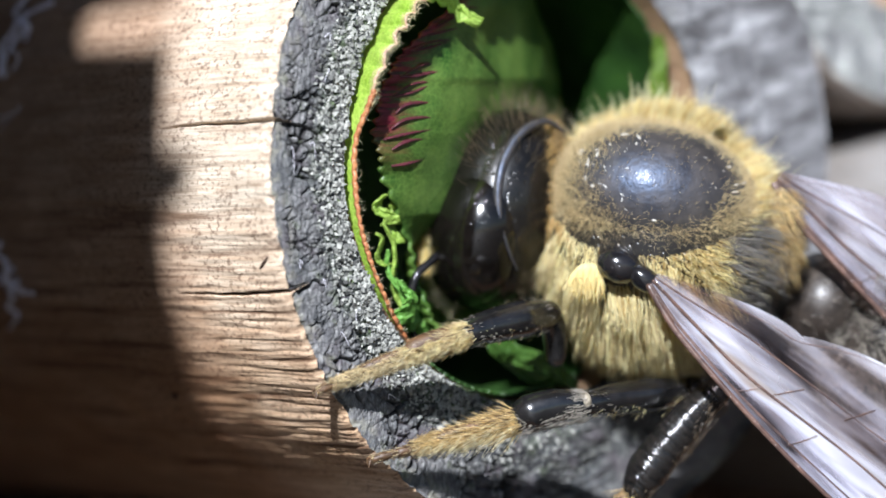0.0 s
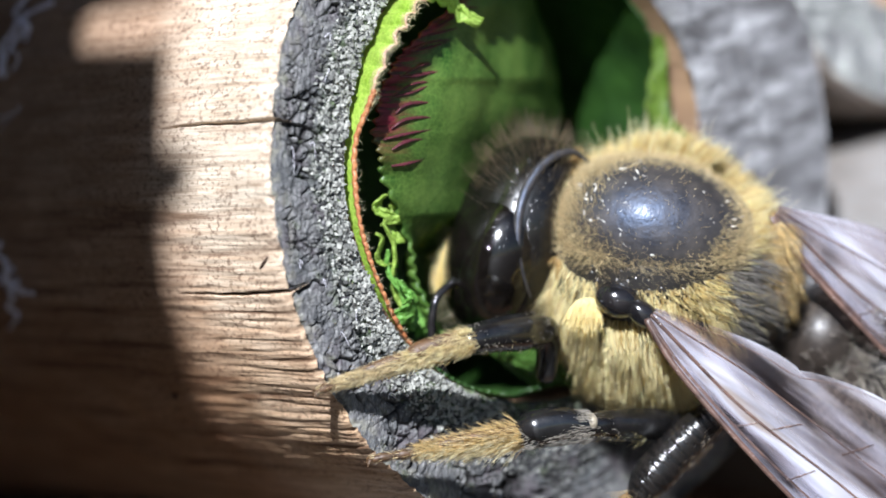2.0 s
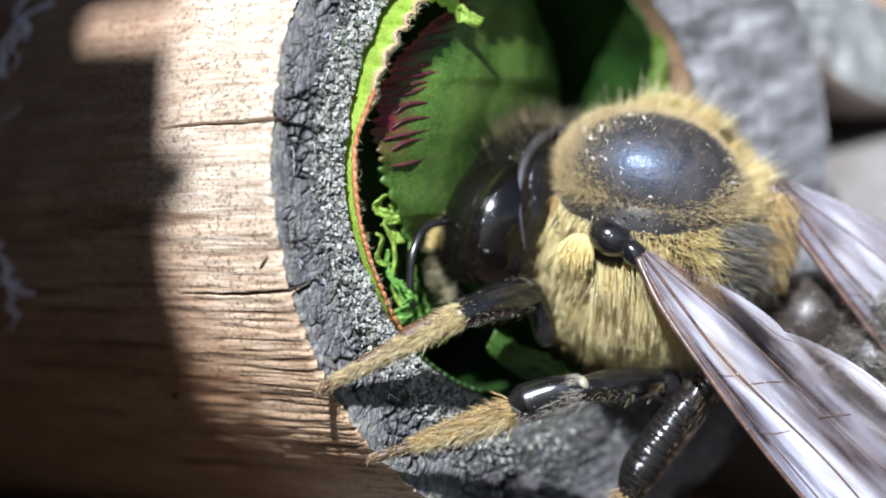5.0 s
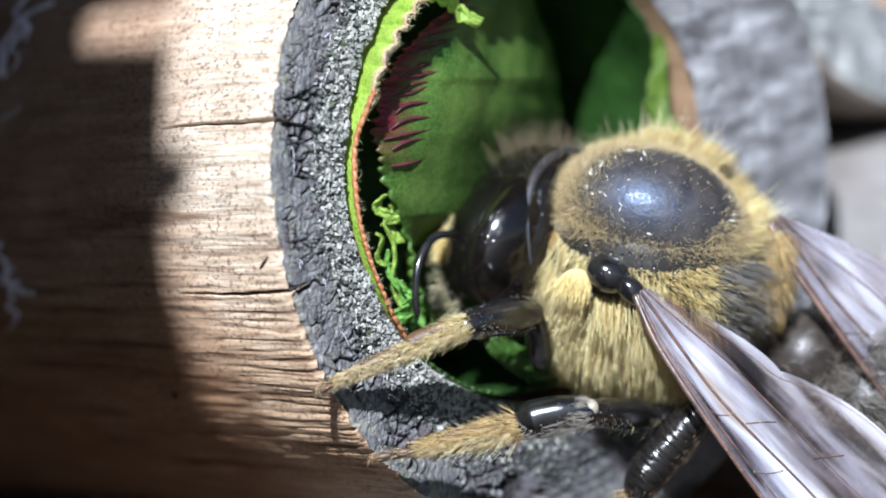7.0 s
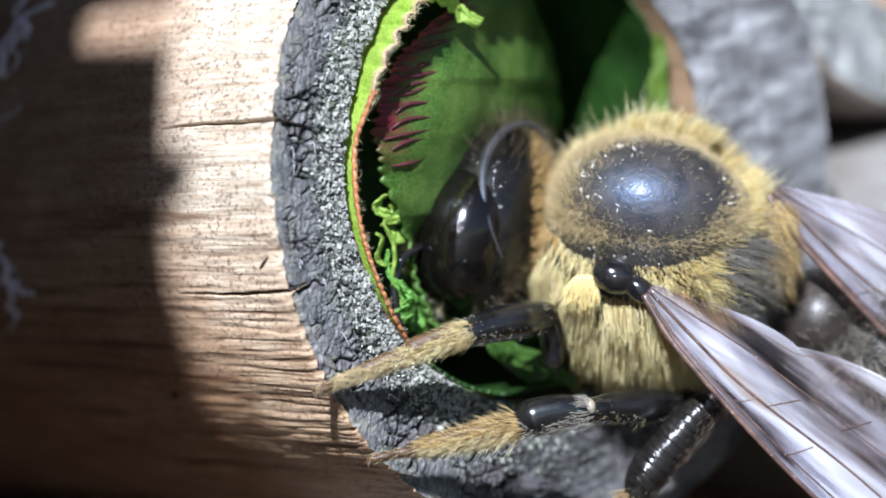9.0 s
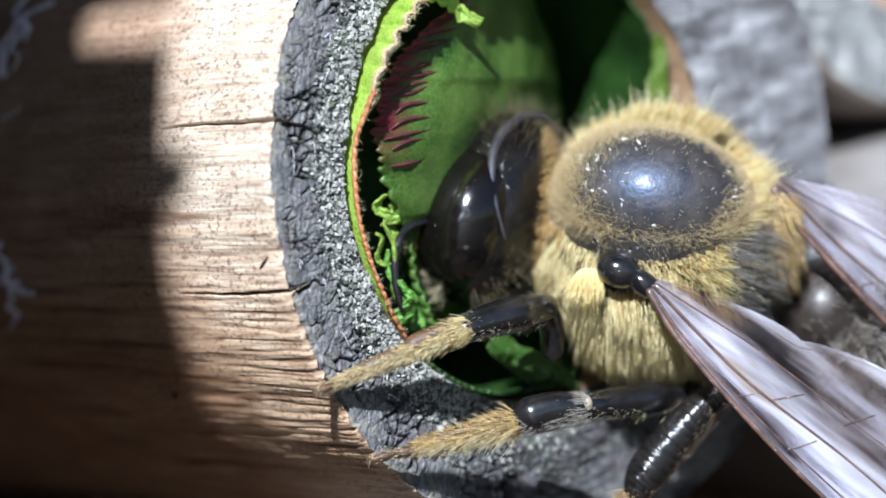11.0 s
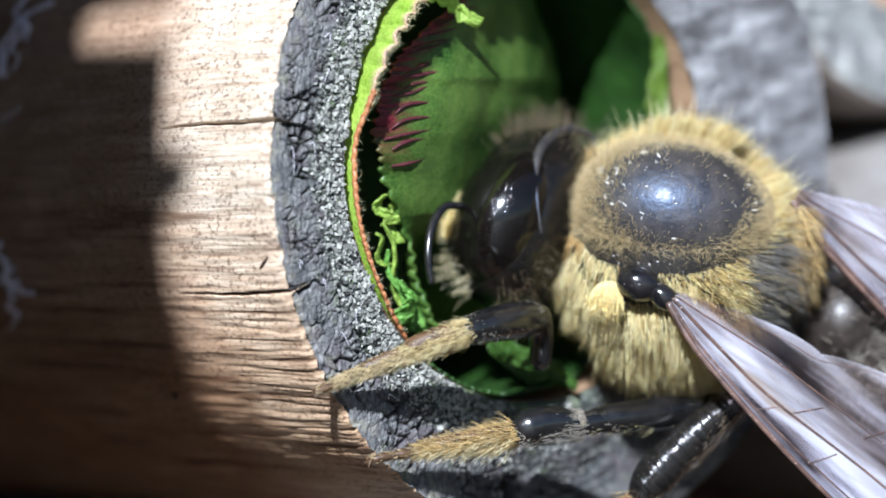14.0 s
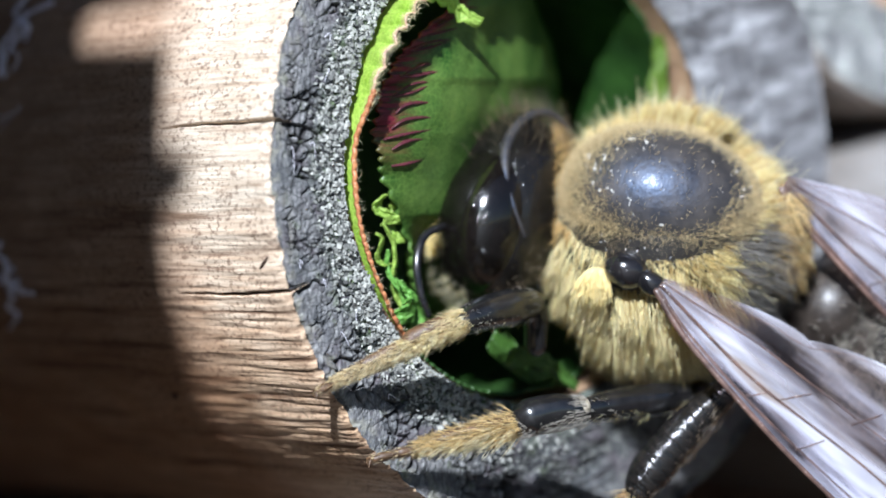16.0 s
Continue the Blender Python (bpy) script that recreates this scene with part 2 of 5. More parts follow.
def mat_wing(name, slope):
    n = Nodes(name, 0.20, 0.45, 1.0)
    n.place()

    def along(x, y):
        m = n.tree.nodes.new("ShaderNodeMapping")
        m.vector_type = "TEXTURE"
        m.inputs["Rotation"].default_value = (0, radians(slope), 0)
        m.inputs["Scale"].default_value = (x * MM, y * MM, y * MM)
        n.link(n.coord.outputs["Object"], m.inputs["Vector"])
        return m.outputs[0]

    across = n.add("ShaderNodeAttribute")
    across.attribute_name = "across"
    ripple = n.noise(along(5.0, 1.1), 1.0, 1.0)
    fine = n.noise(along(0.9, 0.12), 1.0, 3.0)
    tint = n.noise(along(6.5, 0.8), 1.0, 3.0)
    wave = n.add("ShaderNodeMath")
    wave.operation = "MULTIPLY_ADD"
    n.link(n.noise(along(2.6, 0.9), 1.0, 2.0), wave.inputs[0])
    wave.inputs[1].default_value = 0.30
    n.link(across.outputs["Fac"], wave.inputs[2])
    # palest stops put the membrane's white-blue glints into the colour
    band = n.ramp(wave.outputs[0], [(0.14, (0.07, 0.04, 0.035)), (0.18, (0.66, 0.65, 0.74)), (0.34, (0.80, 0.79, 0.88)), (0.38, (0.26, 0.19, 0.16)), (0.42, (0.50, 0.47, 0.52)), (0.56, (0.74, 0.71, 0.77)),
                                   (0.60, (0.34, 0.26, 0.22)), (0.64, (0.52, 0.48, 0.54)), (0.80, (0.76, 0.73, 0.80)), (1.0, (0.66, 0.62, 0.66))])
    streak = n.ramp(tint, [(0.34, (0.20, 0.15, 0.13)), (0.44, (0.38, 0.33, 0.34)), (0.53, (0.56, 0.53, 0.60)), (0.62, (0.84, 0.84, 0.94)), (0.72, (0.46, 0.34, 0.24))])
    n.colour(n.mix(n.ramp(n.noise(along(5.0, 1.2), 1.0, 2.0), [(0.4, (0.2, 0.2, 0.2)), (0.6, (0.7, 0.7, 0.7))]), streak, band))
    n.set("Specular IOR Level", 0.9)
    n.bump(ripple, 1.0, 0.8).bump(fine, 0.2, 0.02)
    n.set("Thin Film Thickness", 380.0)
    n.set("Thin Film IOR", 1.45)
    clear = n.add("ShaderNodeBsdfTransparent")
    clear.inputs[0].default_value = (0.82, 0.76, 0.76, 1)
    mixer = n.add("ShaderNodeMixShader", Fac=0.5)
    n.link(n.ramp(tint, [(0.40, (0.05, 0.05, 0.05)), (0.60, (0.68, 0.68, 0.68))]), mixer.inputs[0])
    n.link(clear.outputs[0], mixer.inputs[1])
    n.link(n.bsdf.outputs[0], mixer.inputs[2])
    n.link(mixer.outputs[0], n.tree.nodes["Material Output"].inputs[0])
    return n.mat


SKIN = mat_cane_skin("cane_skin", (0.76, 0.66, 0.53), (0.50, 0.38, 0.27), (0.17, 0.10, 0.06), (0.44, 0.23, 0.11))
CUT = mat_cut_end("weathered_cut_end", 0.45, True)
CUT_PALE = mat_cut_end("bleached_cut_end", 1.75)
CUT_GREY = mat_cut_end("grey_cut_end", 0.68)
TUNNEL = mat_plain_wood("tunnel_wood", (0.20, 0.12, 0.07), (0.40, 0.26, 0.15))
BOARD = mat_plain_wood("board_wood", (0.07, 0.033, 0.016), (0.16, 0.08, 0.04), 0.3)
CRACK = mat_plain_wood("split_wood", (0.03, 0.015, 0.01), (0.10, 0.05, 0.03))
LEAF = mat_leaf("fresh_leaf", (0.26, 0.40, 0.05), (0.46, 0.62, 0.14), 0.5)
LEAF_FLUTED = mat_leaf("fluted_leaf", (0.34, 0.56, 0.05), (0.52, 0.74, 0.13), 0.5, (0.78, 0.52, 0.38), 0.075)
# darker copy of the leaf green, holding the shade deep in the tunnel
LEAF_FLOOR = mat_leaf("shaded_floor_leaf", (0.03, 0.075, 0.010), (0.06, 0.13, 0.022), 0.3)
LEAF_DEEP = mat_leaf("inner_leaf", (0.12, 0.30, 0.045), (0.24, 0.48, 0.10), 0.4)
LEAF_CUP = mat_leaf("lobe_leaf_green", (0.070, 0.13, 0.012), (0.14, 0.22, 0.030), 0.4)
LEAF_CRIMSON = mat_leaf("cupped_leaf_green", (0.034, 0.10, 0.012), (0.15, 0.25, 0.048), 0.4, (0.19, 0.020, 0.036), 0.13, True)
# leaf green darkened so far that the tunnel wall's shade is in it
LEAF_SHADED = mat_leaf("shaded_leaf", (0.008, 0.026, 0.005), (0.026, 0.07, 0.011), 0.15)
LEAF_RIM = mat_leaf("dry_leaf_rim", (0.30, 0.10, 0.04), (0.50, 0.22, 0.09), 0.2)
LEAF_PINK = mat_leaf("pink_leaf_rim", (0.62, 0.42, 0.26), (0.70, 0.48, 0.40), 0.3)
LEAF_RED = mat_leaf("crimson_leaf_teeth", (0.055, 0.014, 0.018), (0.12, 0.026, 0.036), 0.30)
SHELL = mat_shell("black_shell", (0.006, 0.006, 0.007), (0.016, 0.014, 0.014), 0.16, 9.0, 0.35)
PITTED = mat_shell("pitted_black_shell", (0.006, 0.006, 0.006), (0.02, 0.017, 0.015), 0.28, 7.0, 0.8)
HEAD_SHELL = mat_shell("head_shell", (0.004, 0.0035, 0.003), (0.010, 0.008, 0.006), 0.22, 8.0, 0.55)
EYE = mat_shell("eye_shell", (0.003, 0.0025, 0.002), (0.006, 0.0045, 0.004), 0.13, 16.0, 0.22)
GOLD = mat_hair("golden_hair", (0.55, 0.34, 0.08), (1.0, 0.93, 0.54), 0.30, 0.50)
OCHRE = mat_hair("ochre_collar_hair", (0.24, 0.13, 0.035), (0.80, 0.56, 0.22), 0.34, 0.42)
STRAW = mat_hair("straw_hair", (0.50, 0.34, 0.10), (1.0, 0.94, 0.58), 0.30, 0.50)
STUBBLE = mat_hair("ochre_hair", (0.40, 0.29, 0.13), (0.88, 0.75, 0.46))
SMOKE = mat_hair("smoky_hair", (0.07, 0.065, 0.06), (0.34, 0.31, 0.27))
GREY = mat_hair("grey_hair", (0.22, 0.20, 0.18), (0.55, 0.50, 0.42))
UMBER = mat_hair("umber_hair", (0.02, 0.015, 0.010), (0.24, 0.18, 0.10), 0.35, 0.25)
DARK = mat_hair("dark_hair", (0.02, 0.015, 0.01), (0.12, 0.08, 0.04), 0.35, 0.1)
RUST = mat_hair("rusty_hair", (0.26, 0.16, 0.055), (0.98, 0.80, 0.42), 0.35, 0.6)
CREAM = mat_hair("cream_hair", (0.82, 0.72, 0.42), (1.0, 0.96, 0.74), 0.34, 0.6)
PALE_FUR = mat_hair("pale_yellow_hair", (0.98, 0.82, 0.38), (1.0, 0.92, 0.56), 0.3, 0.5)
SCUTUM = mat_shell("back_plate_shell", (0.020, 0.017, 0.015), (0.055, 0.044, 0.032), 0.48, 8.0, 0.08, True)
LIMB = mat_shell("limb_shell", (0.004, 0.004, 0.004), (0.014, 0.013, 0.013), 0.19, 18.0, 0.10)
LIMB.node_tree.nodes["Principled BSDF"].inputs["Specular IOR Level"].default_value = 1.0


def mat_ridged(name):
    """Black shell with fine ridges across the limb."""
    n = Nodes(name, 0.22, 0.0, 0.6)
    ridge = n.noise(n.place(13000, 2500, 2500), 1.0, 2.0)
    n.colour(n.ramp(ridge, [(0.35, (0.004, 0.004, 0.004)), (0.7, (0.018, 0.015, 0.013))]))
    n.bump(ridge, 1.0, 0.05)
    return n.mat


SPINY = mat_ridged("ridged_black_shell")
BELLY = mat_shell("belly_shell", (0.015, 0.012, 0.010), (0.05, 0.038, 0.030), 0.38, 12.0, 0.4)
GLINT_DUST = mat_hair("pale_glint_dust", (0.75, 0.73, 0.68), (0.95, 0.94, 0.90))
RUSTY = mat_shell("rusty_shell", (0.04, 0.02, 0.008), (0.12, 0.06, 0.022), 0.5)
WING = mat_wing("wing_membrane", 36)
VEIN = mat_shell("wing_vein", (0.05, 0.03, 0.025), (0.14, 0.08, 0.06), 0.3)
PALE = mat_shell("pale_joint", (0.16, 0.13, 0.09), (0.30, 0.26, 0.19), 0.4)
GRIT = mat_hair("pale_grit", (0.02, 0.02, 0.019), (0.38, 0.38, 0.34), 0.7, 0.05)
SILK = mat_hair("grey_silk", (0.75, 0.73, 0.80), (0.92, 0.90, 0.96))
EARTH = mat_plain_wood("garden_soil", (0.014, 0.011, 0.008), (0.035, 0.028, 0.02), 0.05)


# ---- mesh helpers: all lengths in millimetres ----
def lattice(shape, seed):
    return np.random.RandomState(seed).rand(*shape)


NOISE_GRID = lattice((64, 64, 64), 5)


def value_noise(p):
    """Smooth noise 0..1 at an array of points."""
    i = np.floor(p).astype(int)
    f = p - i
    f = f * f * (3 - 2 * f)
    i0, i1 = i % 64, (i + 1) % 64
    out = 0
    for a, wx in ((i0[:, 0], 1 - f[:, 0]), (i1[:, 0], f[:, 0])):
        for b, wy in ((i0[:, 1], 1 - f[:, 1]), (i1[:, 1], f[:, 1])):
            for c, wz in ((i0[:, 2], 1 - f[:, 2]), (i1[:, 2], f[:, 2])):
                out = out + NOISE_GRID[a, b, c] * wx * wy * wz
    return out


def fbm(p, octaves=4, gain=0.55):
    total, amp, norm = 0, 1.0, 0.0
    for k in range(octaves):
        total = total + amp * value_noise(p * 2.03 ** k + 17.3 * k)
        norm += amp
        amp *= gain
    return total / norm


def cell_edge(p, seed=3):
    """Distance between the two nearest scattered points: small along cell borders."""
    jit = np.random.RandomState(seed).rand(32, 32, 32, 3)
    base = np.floor(p).astype(int)
    d1 = np.full(len(p), 9.0)
    d2 = np.full(len(p), 9.0)
    for dx in (-1, 0, 1):
        for dy in (-1, 0, 1):
            for dz in (-1, 0, 1):
                c = base + (dx, dy, dz)
                q = c + jit[c[:, 0] % 32, c[:, 1] % 32, c[:, 2] % 32]
                d = np.sqrt(((p - q) ** 2).sum(1))
                d2 = np.minimum(d2, np.maximum(d, d1))
                d1 = np.minimum(d1, d)
    return d2 - d1, d1


def part(name, verts, faces, material, parent=None, label="", smooth=True, local=None):
    """One mesh object, from millimetres, under a thing or a part."""
    me = bpy.data.meshes.new(name)
    v = np.asarray(verts, dtype=float) * MM
    me.from_pydata(v.tolist(), [], faces if isinstance(faces, list) else faces.tolist())
    me.materials.append(material)
    if smooth:
        me.polygons.foreach_set("use_smooth", np.ones(len(me.polygons), dtype=bool))
    ob = new(name, me)
    if parent is not None:
        ob.parent = parent
    if local is not None:
        ob.matrix_basis = local
    if label:
        tagged(ob, label)
    return ob


def thing(name, m=None):
    ob = new(name)
    ob.empty_display_size = 0.002
    if m is not None:
        ob.matrix_basis = m
    return ob


def grid_faces(rows, cols, wrap=False):
    i, j = np.meshgrid(np.arange(rows - 1), np.arange(cols if wrap else cols - 1), indexing="ij")
    k = (j + 1) % cols
    return np.stack([i * cols + j, i * cols + k, (i + 1) * cols + k, (i + 1) * cols + j], -1).reshape(-1, 4)


def ball(c, r, turn=None, rows=40, cols=56, squash=None):
    """A closed ellipsoid."""
    a = np.linspace(0, np.pi, rows)[:, None]
    b = np.linspace(0, 2 * np.pi, cols, endpoint=False)[None, :]
    p = np.stack([np.sin(a) * np.cos(b), np.sin(a) * np.sin(b), np.cos(a) + 0 * b], -1).reshape(-1, 3)
    if squash is not None:
        p = squash(p)
    p = p * np.array(r)
    if turn is not None:
        p = p @ np.array(turn.to_matrix()).T
    return p + np.array(c), grid_faces(rows, cols, True)


def turn(rx=0, ry=0, rz=0):
    return Euler([radians(v) for v in (rx, ry, rz)])


def tube(points, radii, sides=12, flat=1.0):
    """A closed tube with domed ends through a smooth line of points."""
    pts = np.asarray(points, float)
    rad = np.asarray(radii, float)
    m = max(4, 8 * (len(pts) - 1))
    s = np.linspace(0, len(pts) - 1, m)
    i = np.clip(np.floor(s).astype(int), 0, len(pts) - 2)
    f = (s - i)[:, None]
    p0, p1, p2, p3 = pts[np.maximum(i - 1, 0)], pts[i], pts[i + 1], pts[np.minimum(i + 2, len(pts) - 1)]
    line = 0.5 * (2 * p1 + (p2 - p0) * f + (2 * p0 - 5 * p1 + 4 * p2 - p3) * f ** 2 + (3 * p1 - p0 - 3 * p2 + p3) * f ** 3)
    r = rad[i] * (1 - f[:, 0]) + rad[i + 1] * f[:, 0]
    d = np.gradient(line, axis=0)
    d /= np.linalg.norm(d, axis=1)[:, None] + 1e-9
    ref = np.array((0.13, 0.9, 0.41))
    a = np.cross(d, ref)
    a /= np.linalg.norm(a, axis=1)[:, None] + 1e-9
    b = np.cross(d, a)
    # domed ends
    steps = np.array((0.05, 0.5, 0.85))
    head = [line[0] - d[0] * r[0] * math.sqrt(max(0, 1 - k * k)) for k in steps]
    tail = [line[-1] + d[-1] * r[-1] * math.sqrt(max(0, 1 - k * k)) for k in steps[::-1]]
    line = np.vstack([head, line, tail])
    r = np.concatenate([r[0] * steps, r, r[-1] * steps[::-1]])
    a = np.vstack([a[:1]] * 3 + [a] + [a[-1:]] * 3)
    b = np.vstack([b[:1]] * 3 + [b] + [b[-1:]] * 3)
    t = np.linspace(0, 2 * np.pi, sides, endpoint=False)
    v = line[:, None] + r[:, None, None] * (a[:, None] * np.cos(t)[None, :, None] + flat * b[:, None] * np.sin(t)[None, :, None])
    return v.reshape(-1, 3), grid_faces(len(line), sides, True)


def join(*meshes):
    verts, faces, k = [], [], 0
    for v, f in meshes:
        verts.append(np.asarray(v, float))
        faces.extend((np.asarray(f) + k).tolist() if isinstance(f, np.ndarray) else [[q + k for q in x] for x in f])
        k += len(v)
    return np.vstack(verts), faces


def hairs(roots, dirs, length, width, bend=(0, 0, -0.25), rng=None, spread=0.25, sides=3, clumps=0):
    """Tapered, bent hairs that stand on their roots; tips of a tuft lean together."""
    n = len(roots)
    dirs = dirs + rng.normal(0, spread, (n, 3))
    dirs /= np.linalg.norm(dirs, axis=1)[:, None]
    ln = (length * rng.uniform(0.4, 1.3, n))[:, None]
    side = np.cross(dirs, rng.normal(0, 1, (n, 3)))
    side /= np.linalg.norm(side, axis=1)[:, None] + 1e-9
    other = np.cross(dirs, side)
    bent = np.asarray(bend) + rng.normal(0, 0.12, (n, 3))
    if clumps:
        lead = rng.choice(n, min(clumps, n), replace=False)
        near = np.argmin(((roots[:, None] - roots[lead][None]) ** 2).sum(-1), 1)
        own = lead[near]
        tip = roots[own] + (dirs[own] + bent[own]) * np.mean(length)
        pull = (tip - roots - dirs * ln - bent * ln) / ln
        size = np.linalg.norm(pull, axis=1)[:, None]
        bent = bent + pull * np.minimum(0.55, 0.45 / (size + 1e-6))
    rings = []
    for k, w in ((0.0, 1.0), (0.45, 0.8), (0.8, 0.45)):
        mid = roots + dirs * ln * k + bent * ln * k * k
        for q in range(sides):
            t = 2 * np.pi * q / sides
            rings.append(mid + width * w * 0.5 * (side * math.cos(t) + other * math.sin(t)))
    tip = roots + dirs * ln + bent * ln
    v = np.stack(rings + [tip], 1)
    per = 3 * sides + 1
    face = []
    for level in (0, 1):
        for q in range(sides):
            o = (q + 1) % sides
            face.append((level * sides + q, level * sides + o, (level + 1) * sides + o, (level + 1) * sides + q))
    quads = np.array(face)[None] + (np.arange(n) * per)[:, None, None]
    tris = np.array([(2 * sides + q, 2 * sides + (q + 1) % sides, 3 * sides) for q in range(sides)])[None] + (np.arange(n) * per)[:, None, None]
    return v.reshape(-1, 3), quads.reshape(-1, 4).tolist() + tris.reshape(-1, 3).tolist()


def on_ball(n, c, r, rng, turned=None):
    """Random roots and outward ways on an ellipsoid."""
    p = rng.normal(0, 1, (n, 3))
    p /= np.linalg.norm(p, axis=1)[:, None]
    q, w = p * np.array(r), p / np.array(r)
    w /= np.linalg.norm(w, axis=1)[:, None]
    if turned is not None:
        m = np.array(turned.to_matrix()).T
        q, w = q @ m, w @ m
    return q + np.array(c), w


def on_limb(n, a, b, r, rng, taper=0.45):
    """Random roots on the side of a straight limb that tapers."""
    a, b = np.array(a, float), np.array(b, float)
    d = (b - a) / np.linalg.norm(b - a)
    side = np.cross(d, (0.3, 0.5, 0.8))
    side /= np.linalg.norm(side)
    o = np.cross(d, side)
    k, t = rng.rand(n)[:, None], rng.rand(n)[:, None] * 2 * np.pi
    out = side * np.cos(t) + o * np.sin(t)
    return a + (b - a) * k + out * r * (0.9 - taper * k), out * (0.75 - 0.35 * k) + d * 0.65, 1.1 - 0.55 * k[:, 0]


# ---- the big bamboo cane ----
def around(fine_lo, fine_hi, fine, coarse):
    """Angles round a cane, close together on the side that is seen near."""
    a = np.arange(radians(fine_lo), radians(fine_hi), fine)
    b = np.linspace(radians(fine_hi), radians(fine_lo) + 2 * np.pi, coarse, endpoint=False)
    return np.concatenate([a, b])


def split_depth(th, w, at, reach, seed):
    """How deep a split along the grain cuts the skin."""
    wob = 0.002 * np.sin(w * 2.3 + seed) + 0.0008 * np.sin(w * 9 + 2 * seed) + 0.003 * w
    d = np.abs((th - radians(at) - wob / 1.0)) * R_OUT
    wide = 0.019 * np.clip(1 + w / reach, 0, 1) ** 0.5 + 0.004
    return np.exp(-(d / wide) ** 2) * np.clip((1 + w / reach) * 4, 0, 1)


SPLITS = ((5.4, 3.4, 0.3), (-19.6, 3.3, 1.9))


def big_cane():
    cane = thing("bamboo_cane", CANE)
    tagged(cane, "pale split bamboo cane with a grey weathered cut end", "bamboo cane", "canes of the bee hotel")
    th = around(-80, 62, 0.0022, 130)
    # outer skin
    w = np.concatenate([[0.0], -np.geomspace(0.03, 0.4, 8), -np.arange(0.5, 9.0, 0.07), -np.geomspace(9.2, 110, 40)])
    T, W = np.meshgrid(th, w)
    t, ww = T.ravel(), W.ravel()
    p = np.stack([t * R_OUT * 1.4, ww * 0.16, 0 * t + 3], 1)
    grooves = fbm(p * (2.2, 1, 1), 4)
    r = R_OUT + 0.10 * (grooves - 0.5) + 0.05 * (fbm(np.stack([t * R_OUT * 5, ww * 1.2, 0 * t], 1), 3) - 0.5)
    # weathered furrows along the grain, strongest on the lower side
    low = np.clip((-t - radians(8)) / radians(22), 0, 1) * (t > -2) * np.clip(1 + ww / 4.0, 0.25, 1) * np.clip(-ww / 0.3, 0.2, 1)
    phase = t * R_OUT / 0.19 + 2.2 * fbm(np.stack([t * 9, ww * 0.35, 0 * t + 5], 1), 3)
    r -= low * 0.018 * (0.5 + 0.5 * np.sin(2 * np.pi * phase)) ** 3 * (0.4 + 1.2 * fbm(np.stack([t * 30, ww * 0.8, 0 * t + 2], 1), 2))
    for at, reach, seed in SPLITS:
        r -= 0.45 * split_depth(t, ww, at, reach, seed)
    edge = np.clip(1 + ww / 0.35, 0, 1)
    chips = fbm(np.stack([t * R_OUT * 7.0, ww * 2.0, 0 * t + 9], 1), 3)
    r -= edge ** 2 * (0.03 + 0.09 * np.clip(chips - 0.40, 0, 1) * 2)
    v = np.stack([r * np.sin(t), r * np.cos(t), ww], 1)
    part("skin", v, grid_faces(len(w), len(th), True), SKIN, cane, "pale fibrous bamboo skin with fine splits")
    rim = r[:len(th)]
    # cut end, with its relief
    k = np.linspace(0, 1, 84)
    T, K = np.meshgrid(th, k)
    t, kk = T.ravel(), K.ravel()
    outer = np.tile(rim, len(k))
    px, py = outer * np.sin(t), outer * np.cos(t)
    bore = R_IN + 0.07 * (fbm(np.stack([np.cos(t) * 5, np.sin(t) * 5, 0 * t], 1), 3) - 0.5)
    qx, qy = bore * np.sin(t), bore * np.cos(t) + HOLE
    x, y = px * (1 - kk) + qx * kk, py * (1 - kk) + qy * kk
    flat = np.stack([x, y, 0 * x], 1)
    rough = np.clip((kk - 0.25) / 0.35, 0, 1)
    edge1, _ = cell_edge(flat * 3.3 + 1.1 * np.stack([fbm(flat * 2, 2), fbm(flat * 2 + 31, 2), 0 * x], 1))
    edge3, _ = cell_edge(flat * 9.0 + 0.7 * np.stack([fbm(flat * 5, 2), fbm(flat * 5 + 17, 2), 0 * x], 1), 8)
    _, near2 = cell_edge(flat * 15 + 4)
    z = 0.10 * (fbm(flat * 1.1 + 3, 3) - 0.5) + 0.03 * (fbm(flat * 6, 3) - 0.5)
    crazed = np.clip(4.0 * fbm(flat * 1.3 + 11, 2) - 1.3, 0.15, 1) * np.clip(1.8 - 1.8 * kk, 0, 1) * np.clip(y + 1.5, 0, 1) * np.clip((kk - 0.05) / 0.18, 0.12, 1)
    fissure = np.maximum(np.exp(-(edge1 / (0.045 + 0.065 * crazed)) ** 2), 0.6 * np.exp(-(edge3 / 0.10) ** 2) * (fbm(flat * 2.1 + 23, 2) > 0.5)) * np.clip(crazed * 1.3, 0, 1)
    z -= 0.11 * fissure
    z += 0.30 * (fbm(flat * 1.7 + 5, 4) - 0.5) * rough
    z += (0.10 + 0.90 * rough) * (0.125 * (fbm(flat * 13 + 7, 3) - 0.5) - 0.045 * near2)
    for at, reach, seed in SPLITS:
        d = np.abs(t - radians(at) + 0.06 * kk - 0.012 * np.sin(kk * 17 + seed) * (kk > 0.02) - 0.005 * np.sin(kk * 43) + 0.03 * np.clip(kk - 0.24, 0, 1) * 4) * R_OUT
        gash = np.exp(-(d / (0.030 * np.clip((0.50 - kk) / 0.25, 0, 1) + 1e-4)) ** 2) * (kk < 0.5)
        z -= 0.45 * gash
        fissure = np.maximum(fissure, gash)
    gap = np.clip(fbm(np.stack([np.cos(t) * 9, np.sin(t) * 9, 0 * t + 1], 1), 3) - 0.40, 0, 1)
